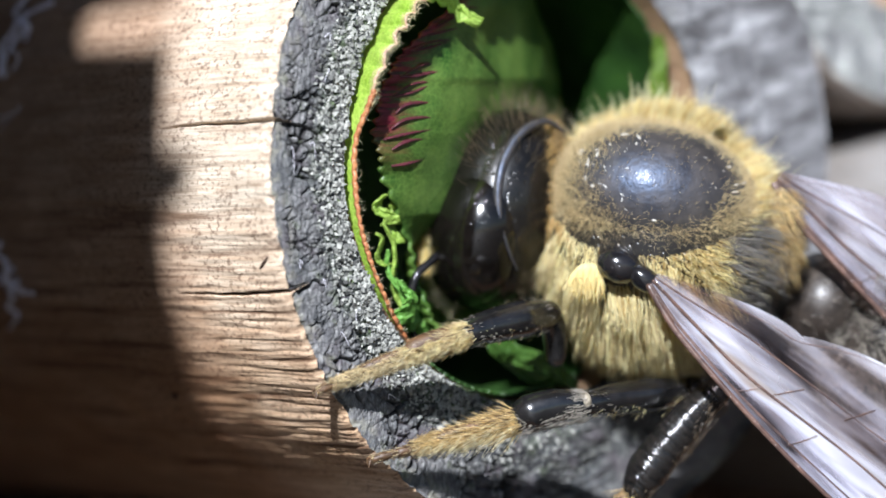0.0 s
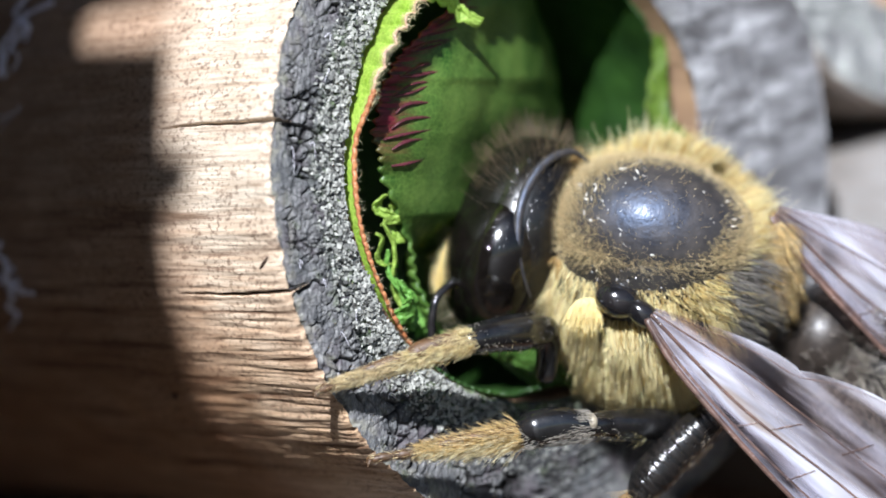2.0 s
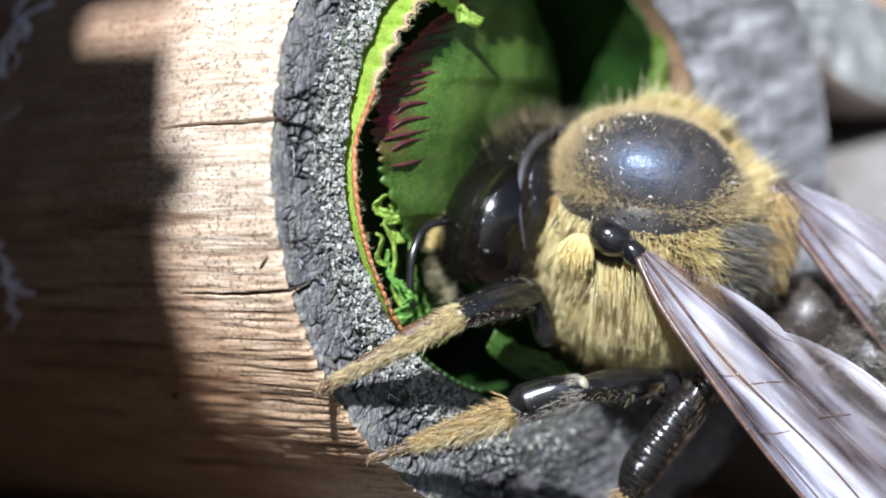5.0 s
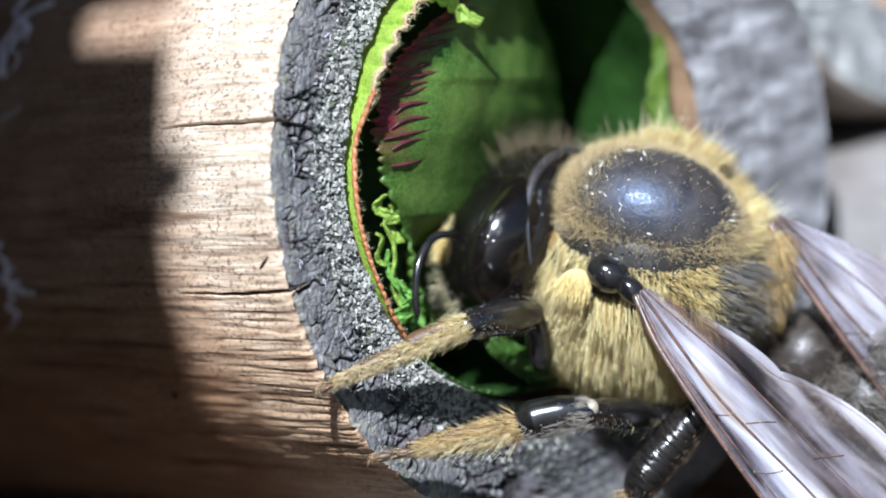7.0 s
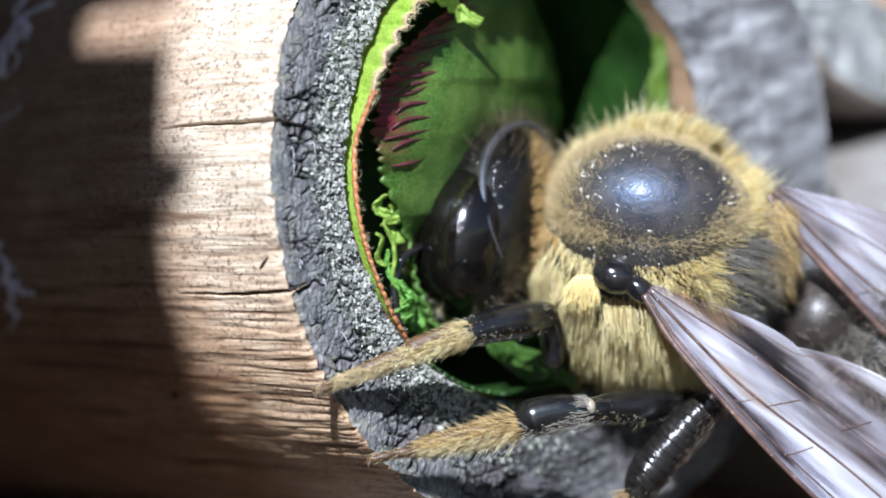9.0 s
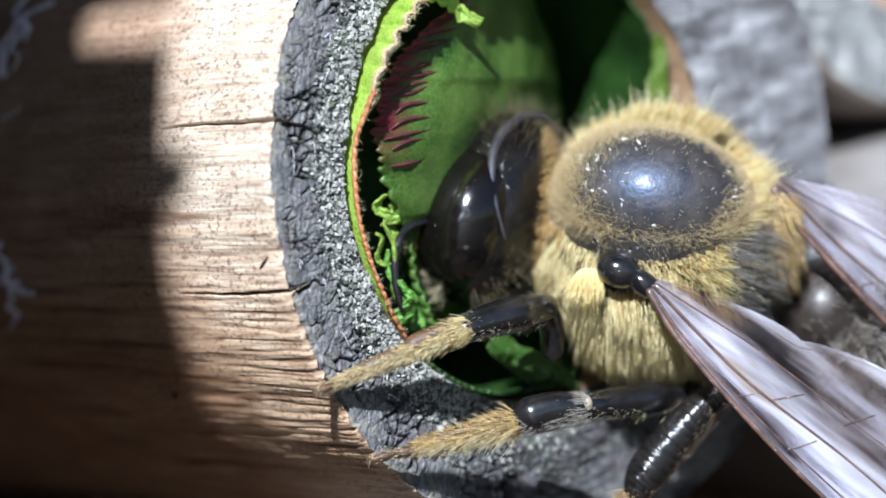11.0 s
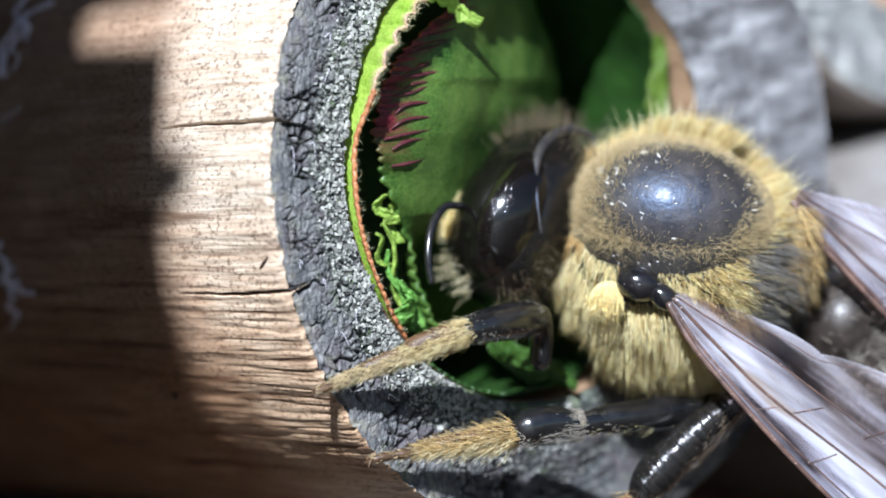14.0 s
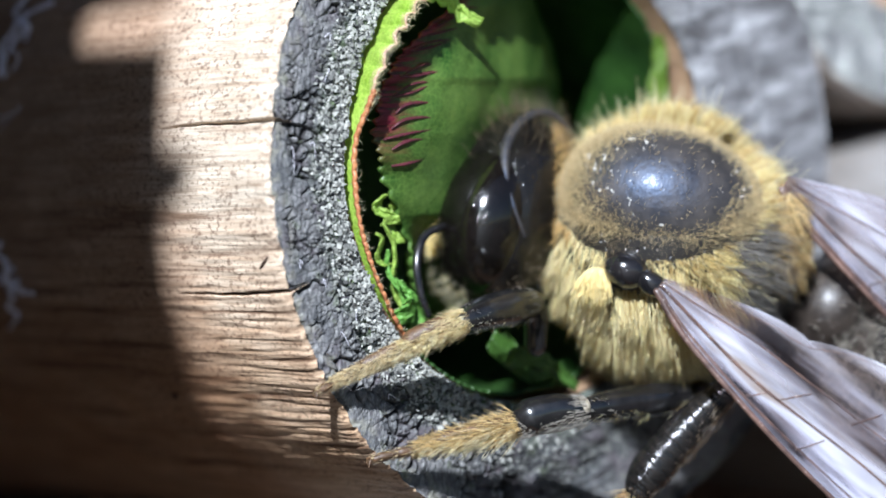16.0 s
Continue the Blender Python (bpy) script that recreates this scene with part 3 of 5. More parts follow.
    z -= (0.01 + (0.05 + 1.6 * np.clip(-x / 2.5 - 0.8, 0, 1)) * gap) * np.exp(-((kk - 0.03) / 0.03) ** 2) + 0.12 * np.exp(-(1 - kk) / 0.03)
    v = np.stack([x, y, z], 1)
    v[:len(th), 2] = 0.0
    end = part("cut_end", v, grid_faces(len(k), len(th), True)[:, ::-1], CUT, cane, "grey weathered and cracked cut end of the cane")
    end.data.attributes.new("fissure", "FLOAT", "POINT").data.foreach_set("value", fissure.astype(np.float32))
    # angular grit that stands out of the inner half of the cut end
    rng = np.random.RandomState(21)
    pick = rng.choice(np.nonzero((kk > 0.45) & (kk < 0.97) & (rng.rand(len(kk)) < np.clip((kk - 0.5) * 2.4, 0.04, 1)) & (np.cos(t) > -0.2))[0], 4600, replace=False)
    cube = np.array([(x, y, q) for x in (-1, 1) for y in (-1, 1) for q in (-1, 1)], float)
    sides = np.array([(0, 1, 3, 2), (4, 6, 7, 5), (0, 4, 5, 1), (2, 3, 7, 6), (0, 2, 6, 4), (1, 5, 7, 3)])
    size = rng.uniform(0.012, 0.045, (len(pick), 1, 3))
    chip = cube[None] * size * rng.uniform(0.5, 1.3, (len(pick), 8, 1))
    a, b = rng.uniform(0, 6.3, (2, len(pick), 1))
    x0, y0, z0 = chip[..., 0], chip[..., 1], chip[..., 2]
    x1, y1 = x0 * np.cos(a) - y0 * np.sin(a), x0 * np.sin(a) + y0 * np.cos(a)
    y2, z2 = y1 * np.cos(b) - z0 * np.sin(b), y1 * np.sin(b) + z0 * np.cos(b)
    chip = np.stack([x1, y2, z2], -1) + v[pick][:, None] + np.array((0, 0, 0.004))
    part("grit", chip.reshape(-1, 3), (sides[None] + 8 * np.arange(len(pick))[:, None, None]).reshape(-1, 4), GRIT, cane, "pale mineral grit on the cut end", False)["kind"] = "stuff"
    # bore
    w = np.concatenate([[-0.12], -np.linspace(0.3, 30, 40)])
    tb = np.linspace(0, 2 * np.pi, 160, endpoint=False)
    T, W = np.meshgrid(tb, w)
    t, ww = T.ravel(), W.ravel()
    r = R_IN - 0.01 + 0.10 * (fbm(np.stack([np.cos(t) * 6, np.sin(t) * 6, ww * 0.3], 1), 3) - 0.5)
    v = np.stack([r * np.sin(t), r * np.cos(t) + HOLE, ww], 1)
    cap = len(v)
    v = np.vstack([v, [[0, HOLE, -30.5]]])
    last = (len(w) - 1) * len(tb)
    f = grid_faces(len(w), len(tb), True).tolist() + [[last + i, last + (i + 1) % len(tb), cap] for i in range(len(tb))]
    part("bore", v, f, TUNNEL, cane, "brown wooden wall of the nest tunnel")
    for c, r, rz in (((-0.17, 6.975, -0.42), (0.016, 0.04, 0.10), 12), ((-1.80, 6.72, -0.46), (0.035, 0.06, 0.22), 38)):
        part("nick", *ball(c, r, turn(0, rz, 0), 10, 14), CRACK, cane, "small dark nick in the skin")
    for k in range(10):
        a0 = rng.uniform(-45, 24)
        q = np.linspace(0, 1, 6)
        a, rr = np.radians(a0 + rng.uniform(-3, 3) * q + 0.8 * np.sin(5 * q)), 6.75 - rng.uniform(0.0, 0.9) - 0.25 * q * rng.rand()
        part("fibre", *tube(np.stack([rr * np.sin(a), rr * np.cos(a), 0.05 + 0.05 * np.sin(q * 3)], 1), 0.006 + 0 * q, 6), SILK, cane, "loose pale fibre on the cut end")
    part("speck", *ball((-4.30, 5.50, -4.85), (0.09, 0.06, 0.10), None, 10, 12), CRACK, cane, "small dark speck on the skin")
    return cane


def other_cane(r_out, r_in, place, end):
    """A neighbouring cane: skin, cut end and bore; place = (along U, along V, along N)."""
    u, v, w0 = place
    m = Matrix.Translation((MOUTH + U * u + V * v + N * w0) * MM) @ Matrix((V, U, N)).transposed().to_4x4()
    cane = thing("bamboo_cane", m)
    tagged(cane, "grey weathered bamboo cane stacked beside the nest cane", "bamboo cane", "canes of the bee hotel")
    th = np.linspace(0, 2 * np.pi, 260, endpoint=False)
    w = np.concatenate([[0, -0.1, -0.3], -np.geomspace(0.6, 100, 40)])
    T, W = np.meshgrid(th, w)
    t, ww = T.ravel(), W.ravel()
    r = r_out + 0.12 * (fbm(np.stack([np.cos(t) * 9, np.sin(t) * 9, ww * 0.2 + u], 1), 4) - 0.5) - 0.25 * np.exp(ww / 0.12)
    part("skin", np.stack([r * np.sin(t), r * np.cos(t), ww], 1), grid_faces(len(w), len(th), True), SKIN_GREY, cane)
    rim = r[:len(th)]
    k = np.linspace(0, 1, 30)
    T, K = np.meshgrid(th, k)
    t, kk = T.ravel(), K.ravel()
    rr = np.tile(rim, len(k)) * (1 - kk) + r_in * kk
    flat = np.stack([rr * np.sin(t), rr * np.cos(t), 0 * t], 1)
    z = 0.25 * (fbm(flat * 1.5 + u, 4) - 0.5) - 0.1 * np.exp(-kk / 0.06)
    z[:len(th)] = 0
    flat[:, 2] = z
    part("cut_end", flat, grid_faces(len(k), len(th), True)[:, ::-1], end, cane)
    w = -np.linspace(0.0, 25, 20)
    T, W = np.meshgrid(th[::4], w)
    v = np.stack([r_in * np.sin(T.ravel()), r_in * np.cos(T.ravel()), W.ravel() - 0.05], 1)
    part("bore", v, grid_faces(len(w), len(th[::4]), True), TUNNEL, cane)
    return cane


SKIN_GREY = mat_cane_skin("grey_cane_skin", (0.32, 0.315, 0.31), (0.17, 0.165, 0.16), (0.12, 0.11, 0.10), (0.7, 0.6, 0.5))


# ---- box of the bee hotel, added to shade the canes ----
def slab(outline, low, high, name, parent=None):
    """A prism over an outline of (a, b) in the plane of V and N, from low to high along U, in the cane's axes."""
    n = len(outline)
    v = [(b, low, c) for b, c in outline] + [(b, high, c) for b, c in outline]
    f = [list(range(n))[::-1], list(range(n, 2 * n))] + [[i, (i + 1) % n, n + (i + 1) % n, n + i] for i in range(n)]
    ob = part(name, np.array(v), f, BOARD, parent, smooth=False)
    bev = ob.modifiers.new("worn", "BEVEL")
    bev.width, bev.segments = 0.05 * MM, 2
    return ob


def hotel():
    box = thing("bee_hotel_box", CANE)
    tagged(box, "rough brown wooden box added round the bamboo canes, shading them", "bee hotel")
    lip = 9.5
    side = 36.0
    edge = [(-46, 20), (13, 20)]
    # unseen panel added as shadow caster; its edge is cut from the heights on the cane's skin that the shadow's border
    # passes, and how far behind the mouth
    for v, w in ((-6.3, -4.3), (-5.66, -4.1), (-4.69, -3.9), (-3.6, -3.57), (-1.96, -3.4), (-1.2, -3.3), (-0.62, -3.2), (-0.48, -2.5), (-0.25, -2.2), (0.05, -2.25), (0.25, -2.7), (0.32, -3.05),
                 (0.77, -3.15), (1.74, -3.3), (2.15, -3.4), (2.25, -6.1), (2.7, -6.5), (3.1, -6.1), (3.2, -3.6), (4.0, -3.4), (5.0, -3.3)):
        run = (side - math.sqrt(R_OUT ** 2 - v * v)) / SUN_U
        edge.append((v + run * SUN_V, w + run * SUN_N))
    edge.extend([(37, 20), (46, 20)])
    slab(edge + [(46, -118), (-46, -118)], side, side + 0.5, "side_panel", box)
    # side and top boards reach out past the mouth to block sky
    slab([(-46, 24), (46, 24), (46, -118), (-46, -118)], -70, -62, "side_board", box)
    slab([(-54, lip), (-46.05, lip), (-46.05, -118), (-54, -118)], -70, side + 2, "floor_board", box)
    slab([(46.05, 24), (54, 24), (54, -118), (46.05, -118)], -70, side + 2, "top_board", box)
    slab([(-54, -118.05), (54, -118.05), (54, -126), (-54, -126)], -70, side + 2, "back_board", box)


# ---- leaves that line the tunnel ----
def leaf_sheet(name, point, ns, nt, material, label="", thick=0.07, single=False):
    """One piece of leaf, a thing of its own in the cane's axes."""
    a, b = np.meshgrid(np.linspace(0, 1, ns), np.linspace(0, 1, nt), indexing="ij")
    ob = part(name, point(a.ravel(), b.ravel()), grid_faces(ns, nt), material, None, "", True, CANE)
    ob.data.attributes.new("along", "FLOAT", "POINT").data.foreach_set("value", a.ravel().astype(np.float32))
    ob.data.attributes.new("inward", "FLOAT", "POINT").data.foreach_set("value", b.ravel().astype(np.float32))
    if not single:
        sol = ob.modifiers.new("body", "SOLIDIFY")
        sol.thickness, sol.offset = thick * MM, 0.0
    return tagged(ob, label, "leaf", "leaf pieces in the tunnel")


def teeth(s, count, seed):
    """A saw-toothed edge, 0..1."""
    k = s * count + 0.35 * np.sin(s * 23 + seed)
    return 1 - np.abs((k % 1.0) * 2 - 1) ** 1.4


def lining_edge(a):
    """How far the outermost leaf stands out of the mouth at the angle a in degrees."""
    return np.interp(a, [-60, -35, 0, 6, 14, 26, 40, 60, 75, 95],
                     [-0.5, -0.08, 0.0, 0.06, 0.30, 0.52, 0.62, 0.65, 0.45, -0.3])


def in_cane(p):
    """World millimetres into the cane's own axes."""
    q = np.asarray(p, float) - np.array(MOUTH)
    return q @ np.array([V, U, N]).T


def tunnel_leaves():
    rng = np.random.RandomState(4)
    r0 = R_IN - 0.10

    def outer_leaf(s, t):
        a = -60 + 155 * s
        e = lining_edge(a) + 0.03 * teeth(s, 65, 1) + 0.10 * (fbm(np.stack([s * 13, 0 * s, 0 * s], 1), 3) - 0.5)
        w = e + (-9 - e) * t ** 1.6
        out = np.clip(w, 0, 2)
        r = r0 - 0.06 * (fbm(np.stack([s * 4, w, 0 * s], 1), 2)) - 0.10 * out ** 1.5 + 0.15 * np.abs(np.sin(s * 96 + 0.5 * w + 1.5 * np.sin(s * 19))) ** 0.8 * np.clip(1.8 * w + 0.35, 0, 0.9) * np.clip((a - 12) / 10, 0, 1)
        return np.stack([r * np.sin(np.radians(a)), HOLE + r * np.cos(np.radians(a)), w], 1)

    rolled = leaf_sheet("rolled_leaf", outer_leaf, 640, 70, LEAF_FLUTED, "bright green leaf rolled along the tunnel mouth, toothed edge", single=True)

    def far_leaf(s, t):
        a = 85 + 225 * s
        e = -0.75 + 0.9 * (fbm(np.stack([s * 9, 0 * s, 0 * s + 6], 1), 4) - 0.4) + 0.08 * teeth(s, 90, 3)
        w = e + (-9 - e) * t ** 1.6
        r = r0 - 0.35 * fbm(np.stack([s * 8, w * 0.8, 0 * s + 2], 1), 3) + 0.1
        return np.stack([r * np.sin(np.radians(a)), HOLE + r * np.cos(np.radians(a)), w], 1)

    leaf_sheet("rolled_leaf", far_leaf, 420, 60, LEAF_SHADED, "crumpled green leaf along the tunnel wall, painted dark as if shaded")

    def rim(lo, hi, mat, rad, name, label, bristle):
        a = np.linspace(lo, hi, 260)
        s = (a + 60) / 155
        p = outer_leaf(s, 0 * s)
        rr = rad * (0.45 + 0.8 * fbm(np.stack([s * 25, 0 * s, 0 * s], 1), 2))
        ob = part(name, *tube(p, rr, 7), mat, rolled, label)
        q = p[rng.randint(0, len(p), bristle)] + rng.normal(0, 0.03, (bristle, 3))
        d = rng.normal(0, 0.5, (bristle, 3)) + (0, -0.5, 0.5)
        part("bristle", *hairs(q, d, 0.12, 0.006, (0, 0, 0), rng), CREAM, ob, "fine pale leaf hairs")["kind"] = "stuff"

    rim(-50, 16, LEAF_RIM, 0.05, "dry_edge", "rusty brown dry cut edge of the leaf", 160)
    rim(12, 80, LEAF_PINK, 0.022, "pink_edge", "pale pink toothed edge of the leaf", 1100)

    # inner leaf: a cup whose free edge shows beside the mouth's sunny side
    margin = np.array([(0.1, 2.0, -1.7), (-0.25, 1.9, -1.1), (-0.56, 1.6, 0.1), (-1.00, 1.0, 1.2), (-1.20, 0.8, 2.05), (-1.06, 1.0, 2.90), (-0.64, 1.3, 3.60), (0.18, 1.7, 4.38), (0.9, 2.6, 5.2)])
    margin[:, 1] -= np.interp(np.arange(9), [0, 2, 4, 6, 8], [0, 0.1, 0.5, 0.5, 0.2])
    margin = in_cane(margin)

    def cup(s, t):
        k = s * (len(margin) - 1)
        a = np.stack([np.interp(k, np.arange(len(margin)), margin[:, i]) for i in range(3)], 1)
        ang = np.radians(230 - 120 * s)
        rag = 0.8 * (fbm(np.stack([s * 7, 0 * s + 3, 0 * s], 1), 3) - 0.5)
        end = np.stack([3.7 * np.sin(ang), HOLE + (2.9 + rag) * np.cos(ang), -3.4 + 1.6 * s - 0.2 * np.sin(s * 5)], 1)
        saw = 0.05 * teeth(s, 34, 2) * np.exp(-t / 0.03)
        p = a + (end - a) * (t - saw * 0.4)[:, None]
        p[:, 2] = a[:, 2] + (end[:, 2] - a[:, 2]) * np.clip(t, 0, 1) ** np.interp(s, [0.22, 0.31, 0.62], [0.65, 1.4, 1.9])
        p[:, 2] -= np.interp(s, [0, 0.22, 0.31, 0.65, 0.85, 1], [0.8, 0.7, -0.08, -0.2, 0.15, 0.4]) * np.sin(np.pi * t ** 0.8) + 0.22 * (fbm(np.stack([s * 4, t * 4, 0 * s], 1), 3) - 0.5) - 0.05 * np.exp(-t / 0.05) * np.sin(s * 60)
        far = np.hypot(p[:, 0], p[:, 1] - HOLE)
        lim = np.minimum(1, 4.15 / np.maximum(far, 1e-6))
        p[:, 0] *= lim
        p[:, 1] = HOLE + (p[:, 1] - HOLE) * lim
        return p

    inner = leaf_sheet("cupped_leaf", cup, 260, 90, LEAF_CRIMSON, "smooth green leaf with crimson teeth cupped inside the tunnel")
    for i in range(16):
        s = np.array([0.42 + 0.033 * i + 0.010 * rng.randn()])
        a, b, c = cup(s, np.array([0.03 + 0.03 * rng.rand()]))[0], cup(s + 0.012 * rng.uniform(-0.5, 2.5), np.array([0.10]))[0], cup(s + 0.03, np.array([0.14 + 0.16 * rng.rand()]))[0]
        lift = np.array((0.0, 0.645, 0.764)) * 0.07
        part("leaf_tooth", *tube([a + lift, b + lift, c + lift * 0.3], [0.02, rng.uniform(0.025, 0.05), 0.012], 8, 0.5), LEAF_RED, inner, "crimson tooth of the leaf margin" if i == 0 else "")

    def floor_leaf(s, t):
        a = s * 2 * np.pi
        r = 4.1 * t
        w = -6.2 + 0.9 * t ** 3 + 0.3 * (fbm(np.stack([r * np.cos(a) * 0.5, r * np.sin(a) * 0.5, 0 * r], 1), 3) - 0.5)
        return np.stack([r * np.sin(a), HOLE + r * np.cos(a), w], 1)

    leaf_sheet("round_leaf", floor_leaf, 120, 30, LEAF_FLOOR, "round green leaf closing the nest tunnel, darkened for the shade there")

    def scrap(foot, tip, wide, seed, mat, label):
        """A ragged strip of bitten leaf."""
        foot, tip = np.array(foot), np.array(tip)
        side = np.cross(tip - foot, (0, -1, 0.2))
        side /= np.linalg.norm(side)

        def at(s, t):
            rag = fbm(np.stack([s * 5, (t > 0.5) * 7.0 + seed, 0 * s], 1), 4)
            y = (t - 0.5) * wide * (0.5 + 1.0 * rag) * (1 - 0.75 * s) + 0.25 * wide * (fbm(np.stack([s * 14, (t > 0.5) * 3.0, 0 * s + seed], 1), 2) - 0.5)
            curl = 0.3 * (fbm(np.stack([s * 4, t * 2, 0 * s + seed], 1), 3) - 0.5) + 0.1 * t
            p = foot + (tip - foot) * s[:, None] + side * (y + 0.12 * np.sin(s * 6 + seed))[:, None]
            p[:, 1] += curl
            return in_cane(p)

        leaf_sheet("leaf_shred", at, 60, 16, mat, label or "bitten ragged green shred of leaf in the tunnel", 0.04)

    for k, (foot, tip, wide) in enumerate((((-0.66, 1.2, -1.35), (-0.95, 0.9, 0.0), 0.28), ((-0.62, 1.3, -1.2), (-1.12, 0.7, 0.45), 0.14), ((-0.62, 1.5, -1.5), (-0.80, 1.2, -0.45), 0.22),
                                           ((-0.80, 1.2, 0.1), (-0.98, 1.2, 1.35), 0.22), ((-0.40, 2.2, -1.6), (-0.62, 2.1, -0.75), 0.25), ((-1.0, 0.9, -0.3), (-1.25, 0.6, 0.25), 0.12))):
        scrap(foot, tip, wide, 3.1 * k, LEAF if k % 2 else LEAF_DEEP, "")
    scrap((-0.55, 1.0, 4.75), (0.72, 1.2, 4.15), 0.6, 9.0, LEAF, "")
    scrap((4.5, 5.3, 1.6), (4.0, 5.1, 4.1), 0.62, 2.0, LEAF_CUP, "pale curled leaf lobe on the tunnel wall")
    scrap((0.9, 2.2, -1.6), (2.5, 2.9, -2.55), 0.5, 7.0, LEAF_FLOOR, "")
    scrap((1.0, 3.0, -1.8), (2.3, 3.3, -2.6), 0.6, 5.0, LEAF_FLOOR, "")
    for k in range(2):
        z = -1.5 + 2.4 * rng.rand()
        x = -1.05 - 0.12 * z * (z < 0) + 0.25 * rng.rand() + 0.15 * (z < -0.6)
        scrap((x, 1.0 + 0.3 * rng.rand(), z - 0.25), (x - 0.25 + 0.4 * rng.rand(), 0.7 + 0.3 * rng.rand(), z + 0.2 + 0.3 * rng.rand()), 0.18 + 0.2 * rng.rand(), 11.0 + 2.3 * k, LEAF if k % 3 else LEAF_DEEP, "")


# ---- leafcutter bee; its own space lies along the world's axes, its origin in the thorax ----
BEE = Vector((3.92, 2.6, 0.321))
GROWN = 1.03


def limb(parent, name, joints, radii, mat, label, flat=1.0):
    return part(name, *tube(joints, radii, 16, flat), mat, parent, label)


THORAX = (2.0, 1.85, 1.95)


def bee():
    rng = np.random.RandomState(11)
    b = thing("leafcutter_bee", Matrix.Translation(BEE * MM))
    tagged(b, "black leafcutter bee with golden fur clinging to the cane mouth", "bee")
    part("thorax", *ball((0, 0, 0), THORAX), PITTED, b, "black thorax under dense golden fur")
    part("scutum", *ball((-0.05, -0.52, 0.62), (1.72, 1.52, 1.30), turn(0, 8, 0), 90, 130), SCUTUM, b, "glossy bald black back plate with small pits")
    # fur round the back plate, thinning out over its edge
    p, w = on_ball(62000, (0, 0, 0), THORAX, rng)
    bald = ((p[:, 0] + 0.14) / 1.84) ** 2 + ((p[:, 2] - 0.76) / 1.19) ** 2 + 0.25 * (fbm(p * 1.5, 2) - 0.5)
    scale = np.hypot((p[:, 0] + 0.68) / 0.46, (p[:, 2] + 0.66) / 0.28)
    keep = ((bald > 1) | (p[:, 1] > 0.2)) & (p[:, 1] < 1.3) & ((scale > 1) | (p[:, 1] > 0))
    p, w = p[keep], w[keep]
    # roots under the plate's bulge come up to its surface
    off = (p - (-0.05, -0.52, 0.62)) / (1.72, 1.52, 1.30)
    size = np.linalg.norm(off, axis=1)[:, None]
    p = np.where(size < 1, (-0.05, -0.52, 0.62) + off / np.maximum(size, 0.2) * (1.72, 1.52, 1.30), p)
    swirl = np.stack([fbm(p * 1.7 + 9 * k, 2) - 0.5 for k in range(3)], 1)
    w = w + 0.55 * swirl
    w /= np.linalg.norm(w, axis=1)[:, None]
    low = p[:, 2] + 0.35 * p[:, 0] + 0.3 * rng.randn(len(p)) * 0.5 < -0.45
    rear = (p[:, 0] + 0.20 * rng.randn(len(p)) > 1.0 + 0.35 * np.clip(p[:, 2], 0, 1)) & (p[:, 2] + 0.16 * rng.randn(len(p)) < 0.40)
    collar = (p[:, 0] + 0.15 * rng.randn(len(p)) < -1.05) & (p[:, 2] < 1.0) & ~low
    up = ~low & ~rear & ~collar
    nearby = ((p[:, 0] + 0.14) / 1.84) ** 2 + ((p[:, 2] - 0.76) / 1.19) ** 2
    neck = np.where(p[:, 0] < -1.3, 0.55, 1.0) * np.where(p[:, 1] < -0.3, np.clip(0.30 + 1.0 * (nearby - 1), 0.3, 1), 1)
    part("back_fur", *hairs(p[up], w[up] + (0.20, 0, -0.05), 0.52 * neck[up], 0.0125, (0.1, 0, 0.0), rng, 0.13, 3, 420), GOLD, b, "golden fur on the back")["kind"] = "stuff"
    part("collar_fur", *hairs(p[collar], w[collar] * 0.6 + (0.1, -0.1, -0.5), 0.24, 0.0125, (0, 0, -0.2), rng, 0.2, 3, 200), OCHRE, b, "short golden brown fur of the collar")["kind"] = "stuff"
    tuft = fbm(p * 4.0 + 20, 2)
    m = low & ~rear & (rng.rand(len(p)) < np.clip((tuft - 0.36) * 4.0, 0.10, 0.9))
    part("chest_fur", *hairs(p[m], w[m] * 0.7 + (0.10, -0.05, -0.75), 0.72 * neck[m], 0.0125, (0.05, 0.05, -0.25), rng, 0.16, 3, 420), STRAW, b, "straw-coloured fur on the side")["kind"] = "stuff"
    m = rear & (rng.rand(len(p)) < np.clip((tuft - 0.45) * 2.5, 0.05, 0.45))
    part("flank_fur", *hairs(p[m], w[m] * 0.5 + (0.9, 0, -0.1), 0.62, 0.014, (0.2, 0, -0.25), rng, 0.25, 3, 200), SMOKE, b, "thin dark grey fur on the flank")["kind"] = "stuff"
    m = up & (rng.rand(len(p)) < 0.09)
    part("guard_hair", *hairs(p[m], w[m], 0.66, 0.014, (0, -0.05, 0.05), rng, 0.2), CREAM, b, "long pale guard hairs on the back")["kind"] = "stuff"
    # short stubble on the plate
    p, w = on_ball(90000, (-0.05, -0.52, 0.62), (1.72, 1.52, 1.30), rng, turn(0, 8, 0))
    d = ((p[:, 0] - 0.10) / 1.65) ** 2 + ((p[:, 2] - 0.95) / 1.05) ** 2 + 0.5 * (fbm(p * 1.8 + 4, 3) - 0.5)
    m = (p[:, 1] < 0.2) & (rng.rand(len(p)) < np.clip((d - 0.42) * 0.85, 0.012, 0.9))
    ln = np.clip(0.10 + 0.20 * (d[m] - 0.6), 0.09, 0.34)
